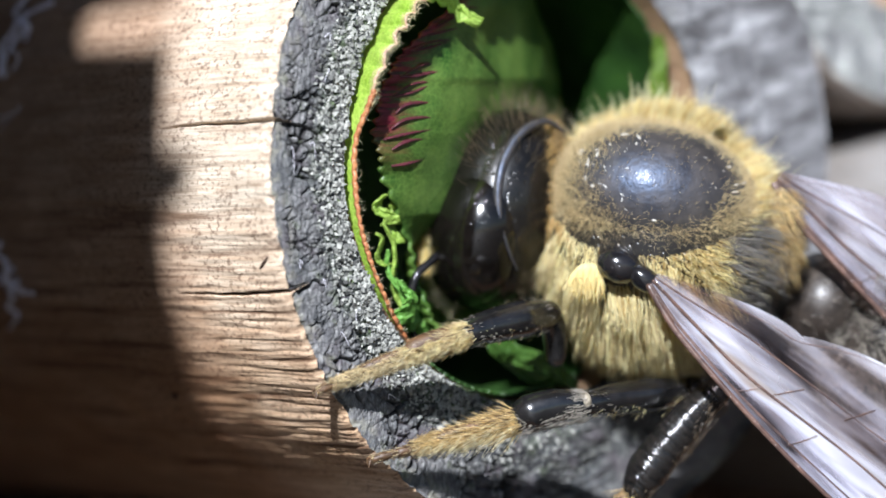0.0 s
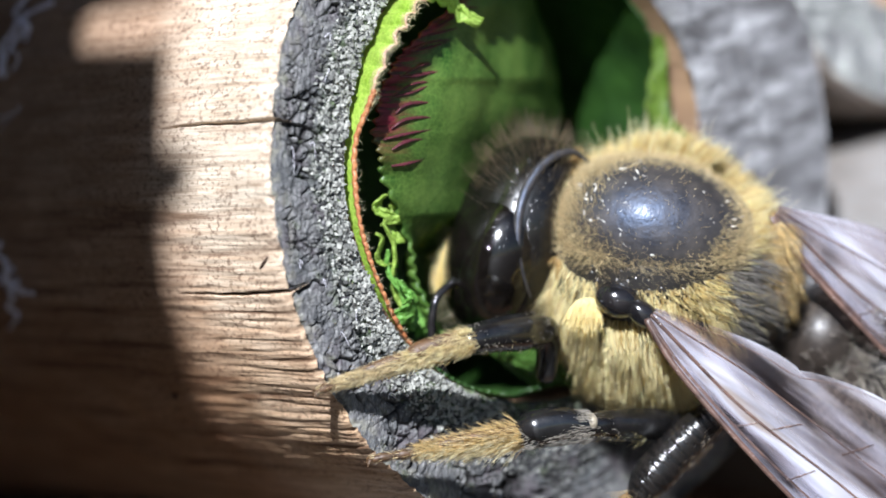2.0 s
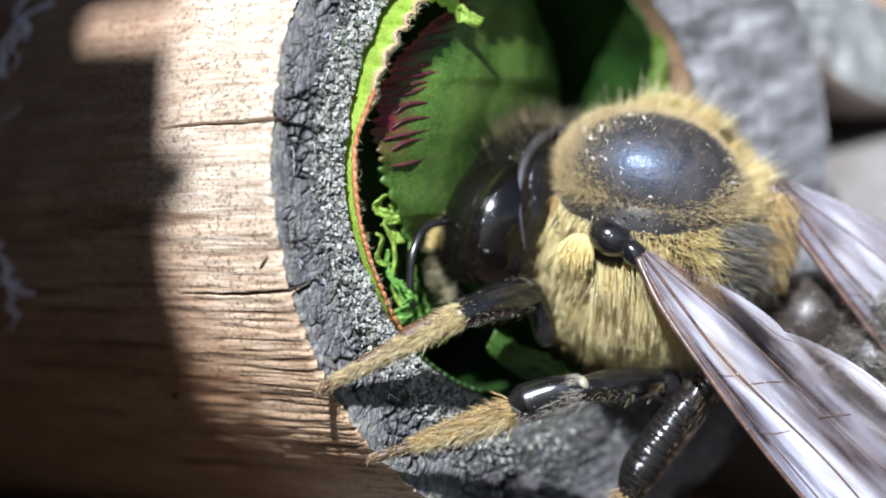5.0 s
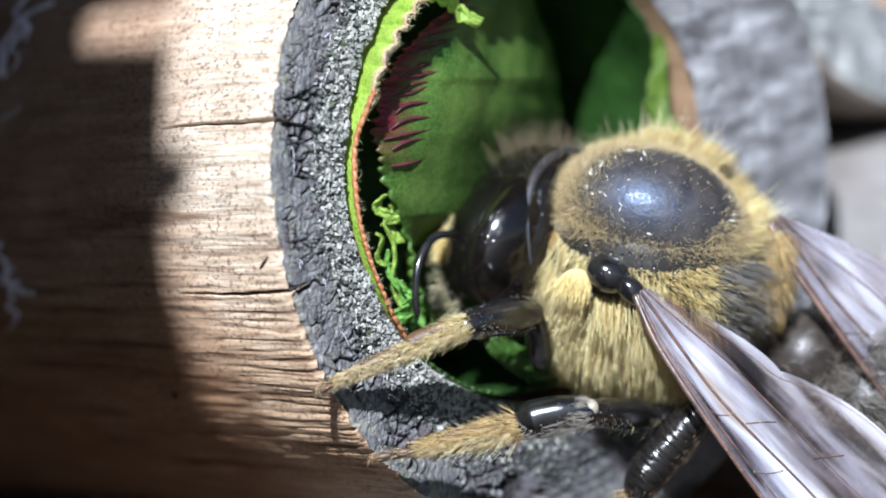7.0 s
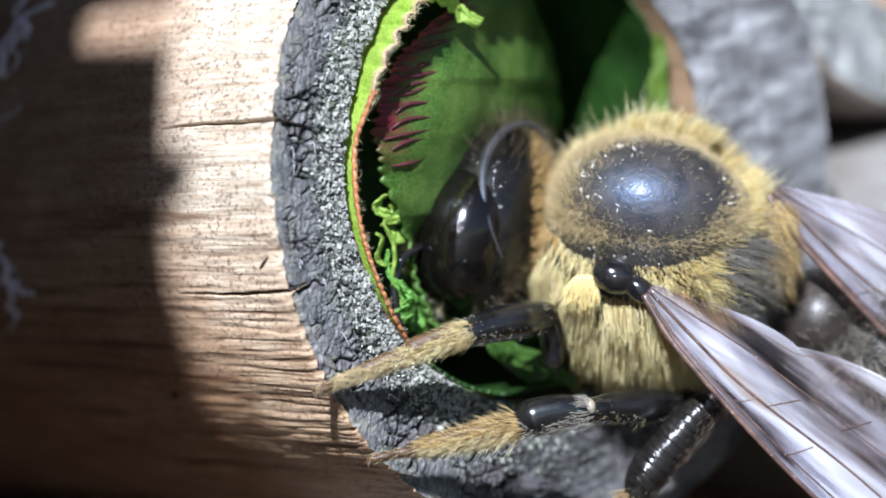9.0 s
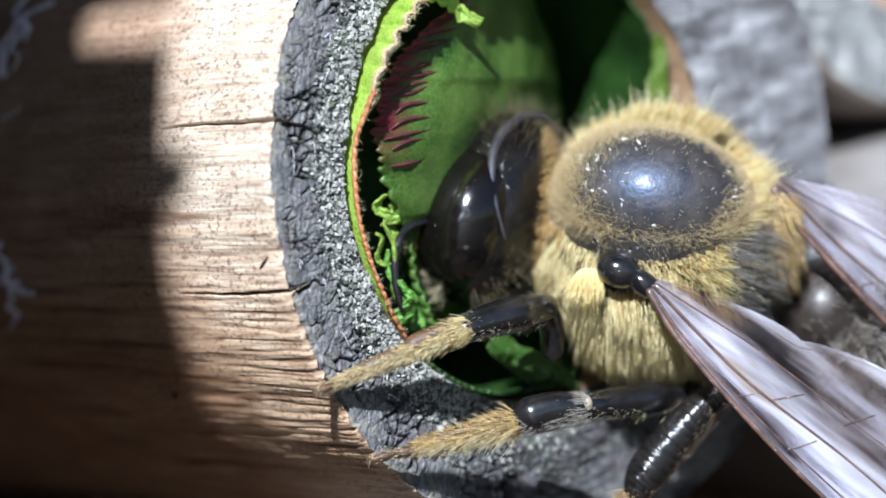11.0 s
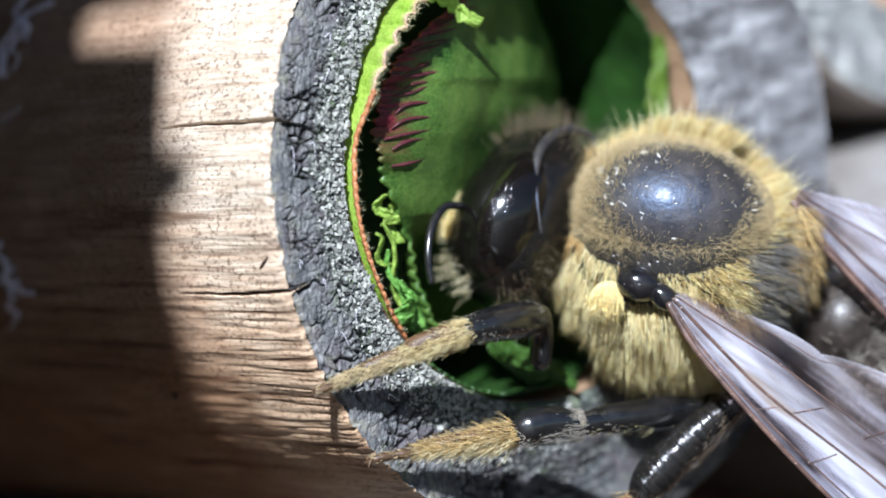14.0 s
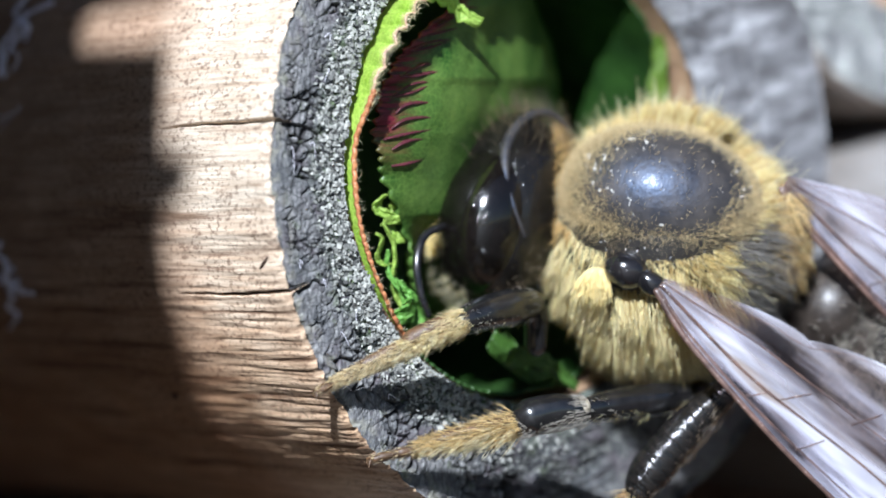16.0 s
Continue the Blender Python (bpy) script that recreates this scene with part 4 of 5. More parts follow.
    part("stubble", *hairs(p[m], w[m] * 0.8 + (0.25, 0, 0.25), ln, 0.0066, (0.1, 0, 0), rng, 0.35), STUBBLE, b, "short ochre stubble on the back plate")["kind"] = "stuff"
    # white specks on the plate: dust, and glints put in as pale grains
    p, w = on_ball(1900, (-0.05, -0.52, 0.62), (1.72, 1.52, 1.30), rng, turn(0, 8, 0))
    m = (p[:, 1] < -1.0) & ((np.hypot(p[:, 0] + 0.95, p[:, 2] - 1.15) < 0.5) | (np.hypot(p[:, 0] + 0.35, p[:, 2] - 1.5) < 0.35) | ((np.hypot(p[:, 0] + 0.35, p[:, 2] - 0.5) < 0.4) & (rng.rand(len(p)) < 0.3)) | ((p[:, 0] > 0.75) & (rng.rand(len(p)) < 0.25))) & (rng.rand(len(p)) < 0.55)
    grains = [ball(q, (0.005 + 0.034 * rng.rand() ** 2) * np.array((rng.uniform(1.0, 3.0), 0.6, rng.uniform(0.3, 0.6))), turn(0, 40 + 30 * rng.randn(), 0), 5, 6) for q in p[m]]
    part("pollen", *join(*grains), GLINT_DUST, b, "white specks of pollen and dust")["kind"] = "stuff"
    part("wing_scale", *ball((-0.74, -1.80, -0.60), (0.40, 0.34, 0.31), turn(0, 20, 0)), SHELL, b, "glossy black wing scale")
    part("wing_joint", *ball((-0.30, -1.92, -0.84), (0.34, 0.22, 0.21), turn(0, 36, 0)), SHELL, b, "glossy black wing joint")
    p, w = on_ball(1500, (-1.26, -1.62, -0.72), (0.24, 0.10, 0.16), rng)
    part("shoulder_tuft", *hairs(p, w * 0.25 + (-0.25, -0.45, -0.9), 0.36, 0.014, (0, 0.1, -0.2), rng, 0.10), PALE_FUR, b, "pale yellow tuft before the wing")["kind"] = "stuff"
    p, w = on_ball(1900, (2.16, -0.35, 0.20), (0.20, 0.45, 0.72), rng)
    part("waist_fur", *hairs(p, w * 0.6 + (0.25, 0, -0.9), 0.55, 0.013, (0.05, 0, -0.3), rng, 0.13, 3, 60), RUST, b, "golden fur tuft at the waist")["kind"] = "stuff"
    # abdomen
    for k, (c, r) in enumerate((((3.05, 0.9, -1.30), (0.85, 1.2, 0.95)), ((4.5, 1.2, -2.0), (1.5, 1.7, 1.7)), ((6.2, 1.4, -2.8), (2.2, 1.8, 1.9)))):
        part("abdomen_ring", *ball(c, r, turn(0, 25, 0)), BELLY, b, "dark abdomen ring")
    p, w = on_ball(300, (3.05, 0.9, -1.30), (0.87, 1.22, 0.97), rng, turn(0, 25, 0))
    part("abdomen_fur", *hairs(p, w + (0.5, 0, 0), 0.22, 0.012, (0.3, 0, -0.2), rng), GREY, b, "thin grey fur of the first ring")["kind"] = "stuff"
    p, w = on_ball(9000, (4.6, 1.15, -2.05), (1.5, 1.75, 1.75), rng)
    part("abdomen_fur", *hairs(p, w + (0.4, 0, -0.2), 0.5, 0.016, (0.3, 0, -0.2), rng, 0.2, 3, 80), GREY, b, "pale fur bands of the abdomen")["kind"] = "stuff"
    build_head(b, rng)
    build_legs(b, rng)
    build_wings(b)
    return b


HEAD = Vector((-2.98, 0.30, 0.22))


def build_head(b, rng):
    """The head turns at its centre, which is its own origin."""
    R = (1.20, 1.45, 1.86)
    lean = turn(0, 13, 0)
    h = part("head", *ball((0.12, 0, 0.16), R, lean, 60, 80), HEAD_SHELL, b, "black pitted glossy head", local=Matrix.Translation(HEAD * MM))
    part("eye", *ball((-0.20, -0.34, -0.22), (0.94, 1.30, 1.40), turn(0, 13, 0), 56, 80), EYE, h, "large glossy black compound eye")
    part("cheek", *tube([(1.28, -0.46, 1.58), (0.96, -0.74, 1.74), (0.58, -1.00, 1.58), (0.26, -1.22, 1.16), (0.10, -1.42, 0.60), (0.12, -1.50, 0.0), (0.26, -1.42, -0.5), (0.44, -1.14, -0.9)], [0.03, 0.06, 0.085, 0.095, 0.085, 0.055, 0.03, 0.015]), SCUTUM, h, "smooth grey-black hind rim of the head")
    feel = [(-0.75, -0.5, -0.35), (-1.04, -1.10, -0.70), (-1.34, -1.35, -1.00), (-1.46, -1.35, -1.50), (-1.40, -1.2, -2.00), (-1.26, -1.0, -2.35)]
    part("antenna", *tube(feel, [0.065, 0.07, 0.075, 0.075, 0.07, 0.055]), SHELL, h, "dark curved antenna")
    p, w = on_ball(12000, (0.12, 0, 0.16), R, rng, lean)
    out = ((p[:, 0] + 0.17) / 1.02) ** 2 + ((p[:, 1] + 0.34) / 1.34) ** 2 + ((p[:, 2] + 0.10) / 1.48) ** 2 > 1
    face = (p[:, 0] < -0.66 - 0.1 * p[:, 2]) & (p[:, 1] < 0.7) & (p[:, 1] > -0.35) & (p[:, 2] < 0.75 - 1.4 * rng.rand(len(p))) & (rng.rand(len(p)) < 0.26)
    part("face_fur", *hairs(p[face], w[face] + (-0.3, -0.2, 0), 0.34, 0.008, (-0.1, 0, -0.1), rng, 0.38, 3, 0), CREAM, h, "pale fur on the face")["kind"] = "stuff"
    q, d = on_ball(1700, (-1.04, -0.50, -0.50), (0.13, 0.24, 0.44), rng, lean)
    part("face_patch", *hairs(q, d * 0.5 + (-0.5, -0.5, 0.1), 0.17, 0.008, (0, 0, -0.1), rng, 0.2), PALE_FUR, h, "dense pale yellow fur patch of the face")["kind"] = "stuff"
    crown = (p[:, 0] > -0.7) & (p[:, 2] > 0.55 + 0.5 * rng.rand(len(p))) & (p[:, 1] < 0.9) & (rng.rand(len(p)) < 0.20)
    part("crown_fur", *hairs(p[crown] * 1.03, w[crown] + (-0.1, 0, 0.1), 0.42, 0.010, (-0.1, 0, 0.1), rng, 0.15), UMBER, h, "sparse dark hairs on the crown")["kind"] = "stuff"
    nape = (p[:, 0] > 0.95) & (p[:, 1] < 0.9) & (p[:, 2] > -1.4) & out & (rng.rand(len(p)) < 0.8)
    part("nape_fur", *hairs(p[nape], w[nape] + (0.2, 0, 0.3), 0.22, 0.011, (0.1, 0, 0.1), rng), OCHRE, h, "golden hairs behind the head")["kind"] = "stuff"
    cheek = (p[:, 0] > -0.1) & (p[:, 2] < -0.9) & out & (rng.rand(len(p)) < 0.22)
    part("cheek_fur", *hairs(p[cheek], w[cheek] + (0.2, -0.2, -0.2), 0.24, 0.008, (0, 0, -0.2), rng, 0.4), UMBER, h, "short umber hairs under the eye")["kind"] = "stuff"


# hip, knee, foot of each leg in the world at the start, in millimetres
LEGS = {
    "front": ((1.83, 1.20, -1.18), (-0.02, 0.62, -1.75), (-2.15, -0.95, -2.46)),
    "middle": ((4.37, 2.2, -2.54), (1.80, 1.70, -2.80), (-1.22, -0.30, -3.70)),
    "hind": ((5.59, 2.7, -1.97), (5.02, 1.6, -2.64), (2.82, 1.4, -5.26)),
}


def build_legs(b, rng):
    """Thigh and shin of each leg; both lie along their own -x axis from the joint, with z pointing down."""
    for leg, (hip, knee, foot) in LEGS.items():
        la, lb = (Vector(knee) - Vector(hip)).length, (Vector(foot) - Vector(knee)).length
        th = {"front": 0.34, "middle": 0.31, "hind": 0.36}[leg]
        k = {"front": 0.42, "middle": 0.31, "hind": 0.70}[leg]
        f = limb(b, "femur", [(0.1, 0, 0), (-la * 0.3, 0, -0.02), (-la * 0.75, 0, -0.03), (-la, 0, 0)], [th * 0.75, th, th * 0.85, th * 0.6], LIMB, "glossy black %s thigh" % leg)
        if leg == "middle":
            part("knee", *ball((-la - 0.02, 0.07, -0.07), (0.12, 0.16, 0.17), None, 16, 20), PALE, f, "pale knee joint")
        if leg == "front":
            limb(f, "coxa", [(0.0, 0, 0), (0.2, -0.05, 0.12), (0.36, -0.16, 0.40), (0.42, -0.3, 0.75)], [0.21, 0.23, 0.22, 0.2], LIMB, "black hip joint bent down into the fur")
        else:
            part("coxa", *ball((0.22, 0.05, 0.05), (0.36, 0.30, 0.34), None, 24, 30), SHELL, f, "black hip joint")
        a = lb * k
        ti = limb(b, "tibia", [(0, 0, 0), (-a * 0.35, 0, -0.10), (-a * 0.8, 0, -0.09), (-a, 0, 0)], np.array((0.62, 0.88, 1.0, 0.6)) * th * (0.52 if leg == "front" else 1.08), {"hind": SPINY, "middle": LIMB, "front": RUSTY}[leg], "%s %s shin" % ("rust-brown hairy" if leg == "front" else "black", leg))
        e = a + (lb - a) * 0.58
        limb(ti, "basitarsus", [(-a, 0, 0), (-a - 0.25, 0, -0.04), (-e + 0.2, 0, -0.03), (-e, 0, 0)], np.array((0.5, 0.72, 0.6, 0.3)) * th * (0.62 if leg == "front" else 0.85), RUSTY, "broad furry first foot joint", 0.8)
        m = (lb - e) / 3
        for q in range(3):
            x = -e - m * q
            limb(ti, "tarsus", [(x + 0.02, 0, 0.0), (x - m * 0.6, 0, 0.0), (x - m, 0, 0.01)], [0.05, 0.085, 0.06], RUSTY, "rust-brown foot joint" if q == 0 else "")
        for sgn in (-1, 1):
            limb(ti, "claw", [(-lb, 0, 0), (-lb - 0.08, 0.05 * sgn, 0.03 * sgn), (-lb - 0.13, 0.07 * sgn, 0.09 + 0.03 * sgn)], [0.035, 0.028, 0.008], RUSTY, "small curved claw" if sgn == 1 else "")
        mid = leg == "middle"
        sets = [(f, 0.0, -la, 350 if mid else 420, 0.13, GREY, 0.95, (0, 0, -0.1), "short hairs"), (f, -0.1, -la * 0.9, 240 if mid else 420, 0.30 if mid else 0.22, STRAW, 0.7, (0, 0, 0.9), "pale fringe under the thigh"),
                (ti, 0.1, -a, 1100 if mid else 900, 0.13 if mid else 0.20, GREY if mid else STRAW, 0.95 if mid else 0.62, (0, 0, -0.1), "short pale hairs"),
                (ti, -a * 0.95 if mid else 0.06, -e - (lb - e) * (0.25 if mid else 0.6), 3000 if mid else 3600, 0.27 if mid else 0.14, RUST if mid else STUBBLE, 0.66 if mid else 0.62, (0.25, -0.1, -0.35 if mid else -0.1), "dense golden brush"),
                (ti, -a * (1.0 if mid else 0.3), -e - (lb - e) * 0.2, 1300 if mid else 700, 0.34 if mid else 0.18, CREAM, 0.55, (0.25, -0.1, 0.8), "pale fringe of the brush"),
                (ti, -a * 0.95, -lb * 0.98, 260 if mid else 120, 0.24, DARK, 0.5, (0, 0, -0.3), "dark bristles"),
                (ti, -e, -lb, 300, 0.16, STUBBLE, 0.06 / th, (0, 0, 0), "short brown bristles")]
        if leg == "hind":
            sets = [(f, -0.1, -la, 300, 0.2, GREY, 0.9, (0, 0, 0.3), "short grey hairs"), (ti, -0.1, -a, 700, 0.12, DARK, 0.95, (0, 0, 0), "short black spines"),
                    (ti, -a, -lb, 900, 0.3, RUST, 0.6, (0, 0, 0), "dense golden brush")]
        for ob, x0, x1, n, ln, mat, rr, way, tint in sets:
            p, w, taper = on_limb(n, (x0, 0, 0), (x1, 0, 0), th * rr, rng, 0.12 if "short" in tint or "thigh" in tint else 0.45)
            part("leg_hair", *hairs(p, w * 0.45 + (-0.8, 0, 0) + 0.5 * np.array(way), ln * taper, 0.012, (-0.3, 0, 0), rng), mat, ob, tint)["kind"] = "stuff"


def wing_blade(b, root, tip, wide_a, wide_b, normal, name, label, folds):
    """A pleated membrane from its root to its tip, with veins."""
    root, tip = np.array(root), np.array(tip)
    along = tip - root
    nrm = np.array(normal) / np.linalg.norm(normal)
    side = np.cross(nrm, along)
    side /= np.linalg.norm(side)
    nrm = np.cross(along / np.linalg.norm(along), side)

    def at(s, t):
        half_a = 0.16 + wide_a * np.sin(np.clip(s, 0, 1) * np.pi * 0.62) ** 0.75
        half_b = 0.16 + wide_b * np.sin(np.clip(s, 0, 1) * np.pi * 0.62) ** 0.9 * (0.84 + 0.26 * np.abs(np.sin(s * 8.0 + folds)) ** 0.6)
        y = np.where(t < 0.5, -half_a * (1 - 2 * t), half_b * (2 * t - 1))
        pleat = 0.12 * np.sin(t * folds * np.pi + 0.6 + 1.5 * np.sin(3 * t) + 1.2 * s) * np.clip(s * 3, 0.15, 1) + 0.1 * np.sin(s * 5 + t * 4) + 0.50 * (fbm(np.stack([s * 1.3, t * 3.8, 0 * s + folds], 1), 3) - 0.5) * np.clip(s * 4, 0, 1)
        return root + along * s[:, None] + side * y[:, None] + nrm * pleat[:, None]

    s, t = np.meshgrid(np.linspace(0, 1, 90), np.linspace(0, 1, 60), indexing="ij")
    ob = part(name, at(s.ravel(), t.ravel()), grid_faces(90, 60), WING, b, label)
    ob.data.attributes.new("across", "FLOAT", "POINT").data.foreach_set("value", t.ravel().astype(np.float32))
    sol = ob.modifiers.new("body", "SOLIDIFY")
    sol.thickness, sol.offset = 0.012 * MM, 0.0
    q = np.linspace(0, 1, 12)
    for t0, t1, s1, r in ((0.02, 0.0, 1.0, 0.062), (0.12, 0.05, 0.95, 0.034), (0.36, 0.27, 0.95, 0.034), (0.56, 0.60, 0.9, 0.022), (0.9, 0.97, 0.8, 0.012)):
        bow = 0.035 * np.sin(q * 6 + 300 * r) * np.clip(q * 3, 0, 1) * (t0 > 0.05)
        part("vein", *tube(at(q * s1, t0 + (t1 - t0) * q + bow), r * (1 - 0.5 * q), 8), VEIN, ob)
    for s0, ta, tb in ((0.30, 0.09, 0.33), (0.38, 0.33, 0.50), (0.47, 0.08, 0.31), (0.55, 0.50, 0.70)):
        part("vein", *tube(at(s0 + 0.05 * q, ta + (tb - ta) * q), 0.016 + 0 * q, 7), VEIN, ob)
    return ob


def build_wings(b):
    wing_blade(b, (-0.15, -2.05, -0.85), (5.9, -1.7, -5.3), 1.25, 1.12, (0.0, -1, 0.33), "forewing", "smoky violet pleated near wing", 3.4)
    wing_blade(b, (2.15, -0.5, 0.95), (8.2, 0.6, -3.0), 1.35, 1.3, (0.1, -1, 0.3), "hindwing", "smoky violet far wing", 3)


# ---- what moves ----
# thorax: seconds, shift along x and z in millimetres, roll about its length and pitch in degrees
BODY = [
    (0.00, 0.000, 0.000, 0, 0),
    (0.50, 0.050, 0.169, 0, 1),
    (1.00, 0.143, 0.122, -3, 2),
    (1.20, 0.084, 0.130, -9, 6),
    (1.40, -0.020, 0.285, -9, 6),
    (1.50, 0.228, -0.523, 0, 2),
    (1.60, -0.103, -0.538, 0, 0),
    (2.00, -0.031, -0.621, 0, 0),
    (2.50, 0.112, -0.781, 0, 0),
    (2.80, 0.155, -0.466, 0, 0),
    (3.00, 0.373, -0.341, -2, 2.7),
    (3.10, 0.166, -0.176, -6, 4),
    (3.50, 0.177, 0.120, -9, 6),
    (4.00, 0.166, -0.056, -8, 6),
    (4.20, 0.084, 0.233, -8, 6),
    (5.20, -0.140, 0.108, -8, 7),
    (6.30, -0.252, -0.085, -8, 7),
    (6.50, -0.167, -0.239, -7, 7.3),
    (7.00, -0.149, -0.501, -7, 8),
    (7.50, -0.149, -0.114, -9, 9),
    (8.00, -0.120, -0.242, -7, 10),
    (8.50, 0.103, -0.219, -3, 4),
    (9.00, -0.081, -0.257, -2, 0),
    (9.20, -0.061, -0.173, 0, 0),
    (10.20, -0.021, -0.122, 0, 0),
    (11.30, 0.000, -0.081, 0, 0),
    (11.50, 0.000, -0.091, 0, 0),
    (12.00, -0.061, -0.193, 0, 0),
    (12.50, 0.201, -0.477, 0, 0),
    (13.00, 0.182, -0.446, 0, 0),
    (13.50, 0.212, -0.355, 0, 0),
    (14.00, 0.354, -0.325, 0, 0),
    (14.50, 0.354, -0.619, 0, 0),
    (15.00, 0.040, -0.406, 0, 0),
    (15.50, -0.040, -0.477, 0, 0),
    (16.00, 0.131, -0.081, 0, 0),
]
# hip of the front leg: seconds, place along x and z in millimetres
HIP = [
    (0.00, 1.82, -1.20),
    (0.50, 1.77, -1.00),
    (1.00, 1.73, -0.86),
    (1.50, 1.60, -1.20),
    (2.00, 1.77, -1.47),
    (2.50, 2.10, -1.91),
    (3.00, 1.88, -1.61),
    (3.50, 1.56, -0.68),
    (4.00, 1.52, -0.85),
    (4.20, 1.50, -0.76),
    (5.20, 1.51, -0.85),
    (6.30, 1.52, -0.92),
    (6.50, 1.52, -0.94),
    (7.00, 1.52, -1.18),
    (7.50, 1.56, -0.88),
    (8.00, 1.67, -0.92),
    (8.50, 1.80, -1.01),
    (9.00, 1.77, -1.22),
    (9.20, 1.77, -1.20),
    (10.20, 1.76, -1.13),
    (11.30, 1.76, -1.07),
    (11.50, 1.76, -1.05),
    (12.00, 1.62, -0.97),
    (12.50, 1.64, -1.16),
    (13.00, 1.69, -1.15),
    (13.50, 1.70, -1.04),
    (14.00, 1.65, -1.25),
    (14.50, 1.64, -1.25),
    (15.00, 1.61, -0.98),
    (15.50, 1.69, -1.09),
    (16.00, 1.53, -1.00),
]
# head: seconds, turns about x and y in degrees, shift along x and z in millimetres
NOD = [
    (0.00, 0, 0, 0.05, 0.00),
    (0.50, 0, -8, -0.00, 0.07),
    (1.00, -10, 5, 0.23, -0.08),
    (1.50, -10, 3, 0.24, 0.07),
    (2.00, 0, 5, 0.40, 0.15),
    (2.50, 10, -15, 0.19, 0.32),
    (3.00, -10, 4.3, 0.49, 0.18),
    (3.50, -15, 4, 0.32, -0.41),
    (4.00, -20, 4, 0.42, -0.25),
    (4.20, -18, 5, 0.45, -0.33),
    (5.20, -15, 6, 0.42, -0.47),
    (6.30, -15, 8, 0.47, -0.42),
    (6.50, -15, 7.7, 0.39, -0.32),
    (7.00, -20, 7, 0.52, -0.24),
    (7.50, -20, 6, 0.51, -0.30),
    (8.00, -25, 5, 0.46, -0.29),
    (8.50, -30, 11, 0.32, 0.15),
    (9.00, -15, 0, -0.14, 0.09),
    (9.20, -15, -3, -0.15, 0.05),
    (10.20, -22, 5, -0.13, 0.05),
    (11.30, -25, 5, -0.13, 0.15),
    (11.50, -30, 13, -0.20, 0.15),
    (12.00, -30, 15, 0.00, 0.20),
    (12.50, -40, 27, -0.12, 0.30),
    (13.00, -25, 12, -0.24, 0.30),
    (13.50, -35, 15, -0.09, 0.25),
    (14.00, -35, 13, 0.15, 0.25),
    (14.50, -40, 23, -0.10, 0.30),
    (15.00, -40, 23, -0.13, 0.15),
    (15.50, -20, 7, -0.23, 0.20),
    (16.00, -25, 0, 0.05, 0.10),
]


# antenna: seconds, swing about its root in degrees
FEELER = [(0.0, 0), (1.0, 0), (2.2, -10), (2.35, 45), (2.5, 100), (2.6, 118), (2.8, 112), (2.9, 50), (3.0, 0), (8.0, 0), (12.0, 0), (16.0, 0)]
FEELER_ROOT = Vector((-0.75, -0.5, -0.35))


def aim(a, b, pole):
    """The pose at a whose -x axis leads to b."""
    x = (a - b).normalized()
    y = (pole - pole.dot(x) * x).normalized()
    z = x.cross(y)
    return Matrix.Translation(a * MM) @ Matrix((x, y, z)).transposed().to_4x4()


def motions(the_bee):
    rows = []
    for t, dx, dz, roll, pitch in BODY:
        rows.append((t, Matrix.Translation((BEE + Vector((dx, 0, dz))) * MM) @ pose(0, 0, 0, roll, pitch, 0)))
    the_bee.scale = (GROWN, GROWN, GROWN)
    walk(the_bee, rows)
    parts = [o for o in the_bee.children]
    head = next(o for o in parts if o.name.startswith("head"))
    walk(head, [(t, Matrix.Translation((HEAD + Vector((dx, 0, dz))) * MM) @ pose(0, 0, 0, rx, ry, 0)) for t, rx, ry, dx, dz in NOD])
    antenna = next(o for o in head.children if o.name.startswith("antenna"))
    root = Matrix.Translation(FEELER_ROOT * MM)
    walk(antenna, [(t, root @ pose(0, 0, 0, 0, ry, 0) @ root.inverted()) for t, ry in FEELER])
    femurs = [o for o in parts if o.name.startswith("femur")]
    tibias = [o for o in parts if o.name.startswith("tibia")]
    for (leg, (hip, knee, foot)), f, ti in zip(LEGS.items(), femurs, tibias):
        hip0, knee0, foot0 = (Vector(p) - BEE for p in (hip, knee, foot))
        la, lb = (knee0 - hip0).length, (foot0 - knee0).length
        f_rows, t_rows = [], []
        for t, m in rows:
            inv = (m @ Matrix.Scale(GROWN, 4)).inverted()
            if leg == "front":
                hx, hz = (float(np.interp(t, [q[0] for q in HIP], [q[k] for q in HIP])) for k in (1, 2))
                hip0 = inv @ (Vector((hx, hip[1], hz)) * MM) / MM
            goal = inv @ (Vector(foot) * MM) / MM
            out = (inv.to_3x3() @ Vector((0, -1, 0.2))).normalized()
            way = goal - hip0
            d = min(way.length, (la + lb) * 0.999)
            way.normalize()
            a = (la * la - lb * lb + d * d) / (2 * d)
            hgt = math.sqrt(max(0.0, la * la - a * a))
            bend = (out - out.dot(way) * way).normalized()
            kn = hip0 + way * a + bend * hgt
            pole = Vector((0, -1, 0))
            f_rows.append((t, aim(hip0, kn, pole)))
            t_rows.append((t, aim(kn, hip0 + way * d, pole)))
        walk(f, f_rows)
        walk(ti, t_rows)


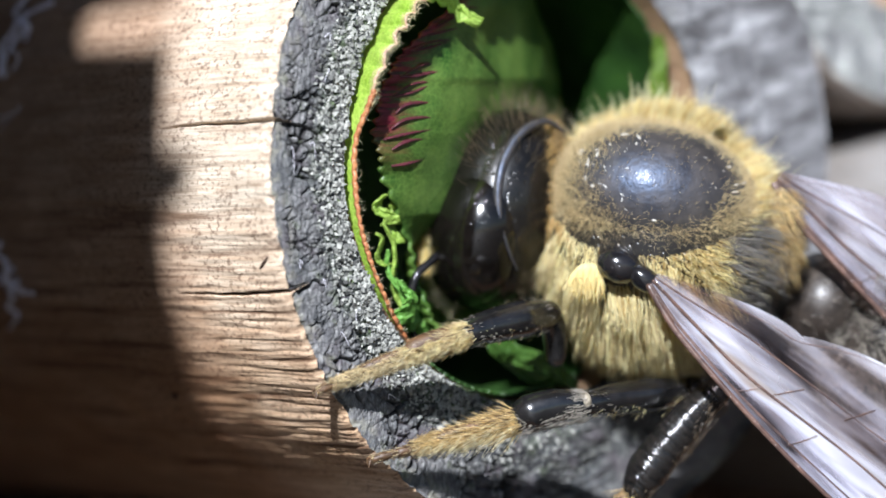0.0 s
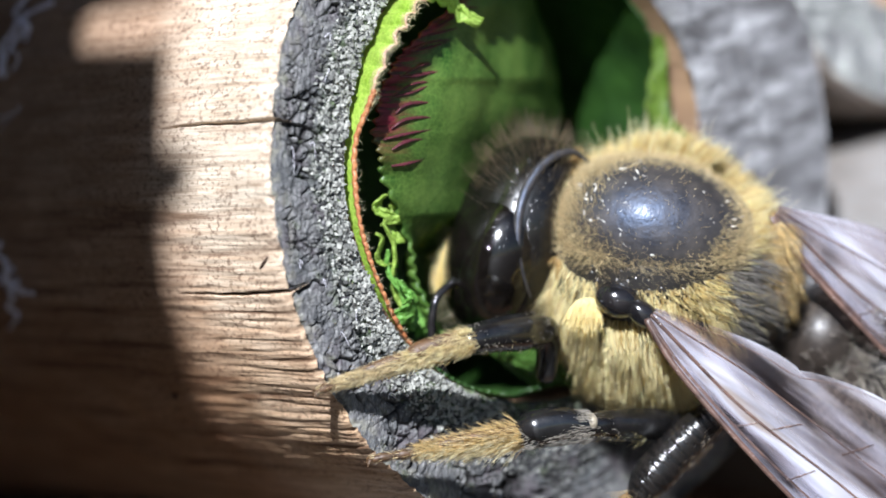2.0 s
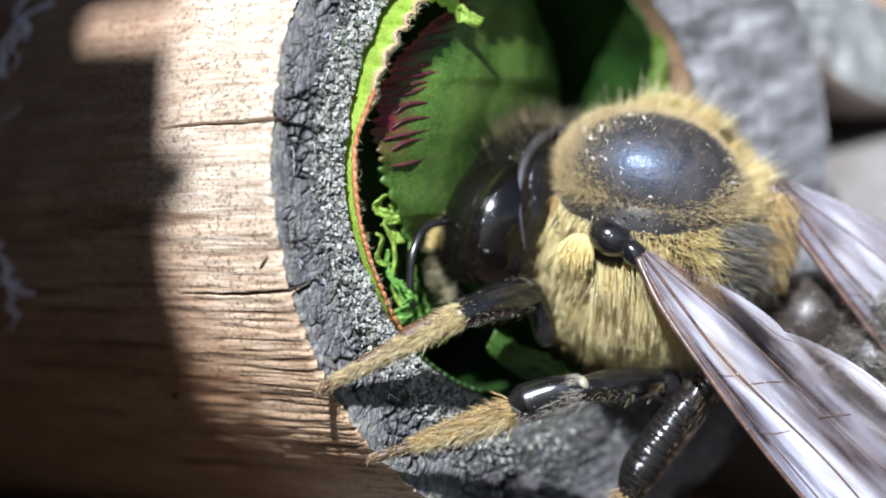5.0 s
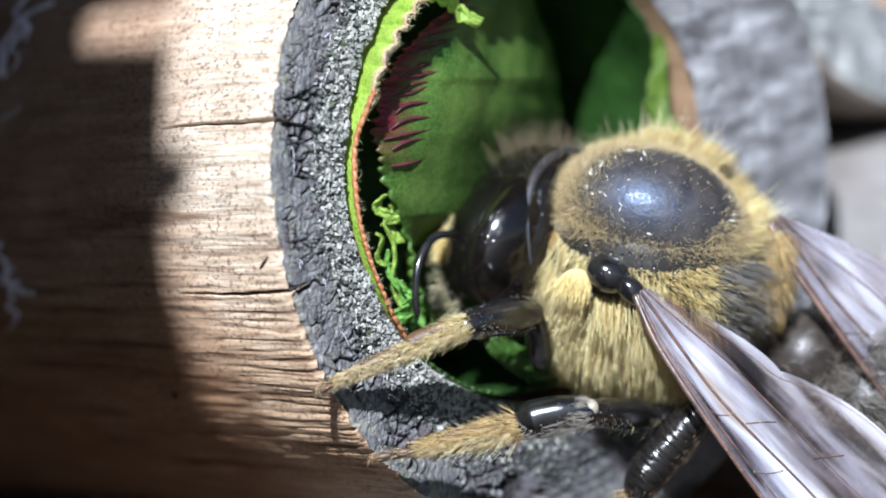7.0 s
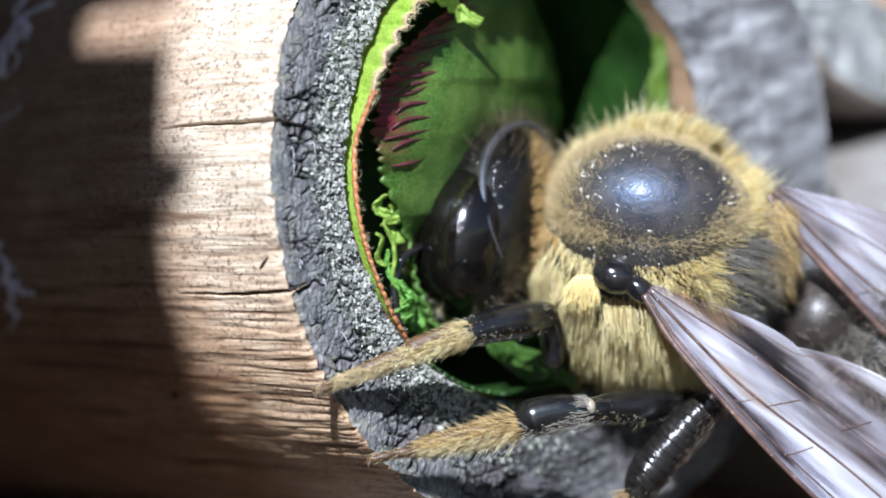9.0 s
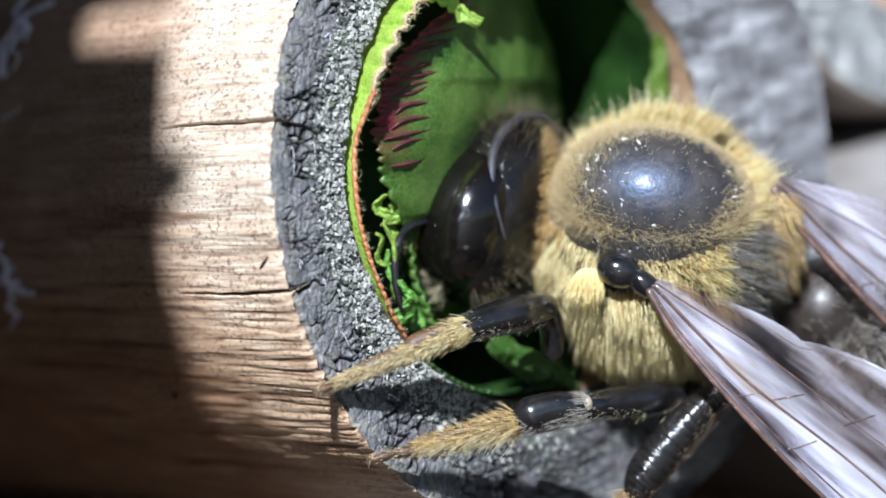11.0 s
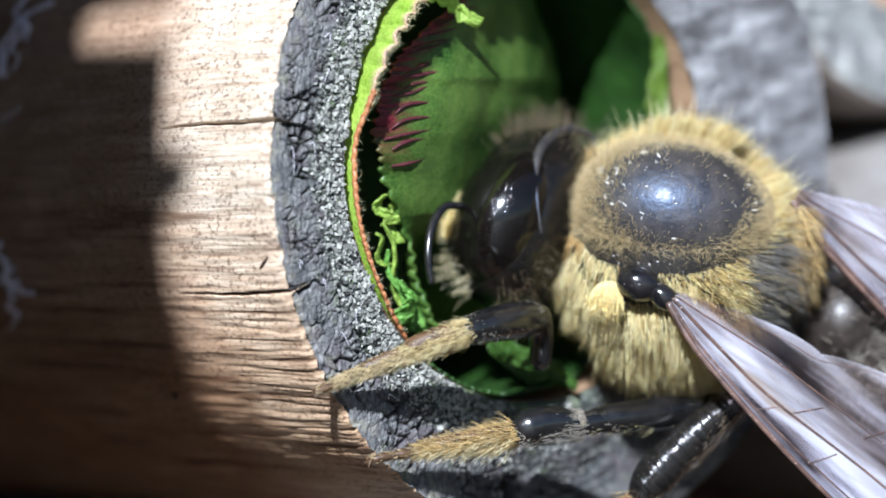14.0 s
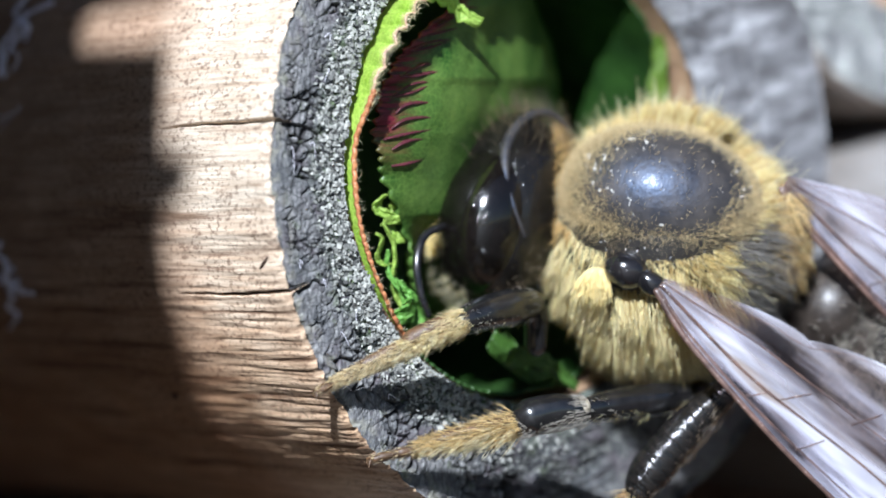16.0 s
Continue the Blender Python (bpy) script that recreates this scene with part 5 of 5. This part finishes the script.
# ---- silk on the cane ----
def silk():
    ob = thing("spider_silk", CANE)
    tagged(ob, "grey dusty strands of spider silk on the cane", "spider silk")
    rng = np.random.RandomState(8)

    def strand(a0, w0, a1, w1, thick, sag):
        q = np.linspace(0, 1, 7)
        a, w = np.radians(a0 + (a1 - a0) * q), w0 - 1.0 + (w1 - w0) * q + 0.10 * rng.randn(7)
        r = R_OUT + 0.12 + sag * np.sin(q * np.pi)
        v, f = tube(np.stack([r * np.sin(a), r * np.cos(a), w], 1), thick * (0.45 + 0.65 * rng.rand(7)), 7)
        part("strand", v, f, SILK, ob)

    for args in ((30, -6.8, 20, -7.3, 0.07, 0.3), (26, -6.9, 14, -7.6, 0.06, 0.25), (22, -7.1, 8, -7.9, 0.05, 0.2), (25, -7.4, 15, -7.1, 0.03, 0.2), (-12, -7.6, -20, -7.2, 0.06, 0.15), (-16, -7.45, -21, -7.6, 0.05, 0.1),
                 (-18, -7.3, -20, -6.95, 0.045, 0.1), (-18, -7.4, -26, -7.9, 0.05, 0.1), (6, -7.7, 9, -6.7, 0.018, 0.05), (5, -7.7, 7.5, -6.9, 0.012, 0.05)):
        strand(*args)


# ---- the place ----
def ground():
    g = np.array([(-3000, -3000, 0), (3000, -3000, 0), (3000, 3000, 0), (-3000, 3000, 0)], float) * 1000
    ob = part("ground", g + (0, 0, MOUTH.z - 54.1), [[0, 1, 2, 3]], EARTH, smooth=False)
    tagged(ob, "dark garden soil under the bee hotel", "ground", kind="structure")


big_cane()
hotel()
for r_out, r_in, place in ((4.0, 1.8, (-11.3, 5.3, -2.0)), (4.1, 1.8, (-12.9, -3.1, 0.1)), (6.5, 2.6, (-3.0, -13.9, -1.5)), (6.0, 2.4, (-14.0, -13.6, -1.0)), (6.2, 2.4, (-21.4, 1.0, -0.8)), (5.0, 2.0, (-8.0, 13.0, -0.5))):
    other_cane(r_out, r_in, place, CUT_PALE if place[2] == -2.0 else CUT_GREY)
tunnel_leaves()
silk()
the_bee = bee()
ground()
motions(the_bee)
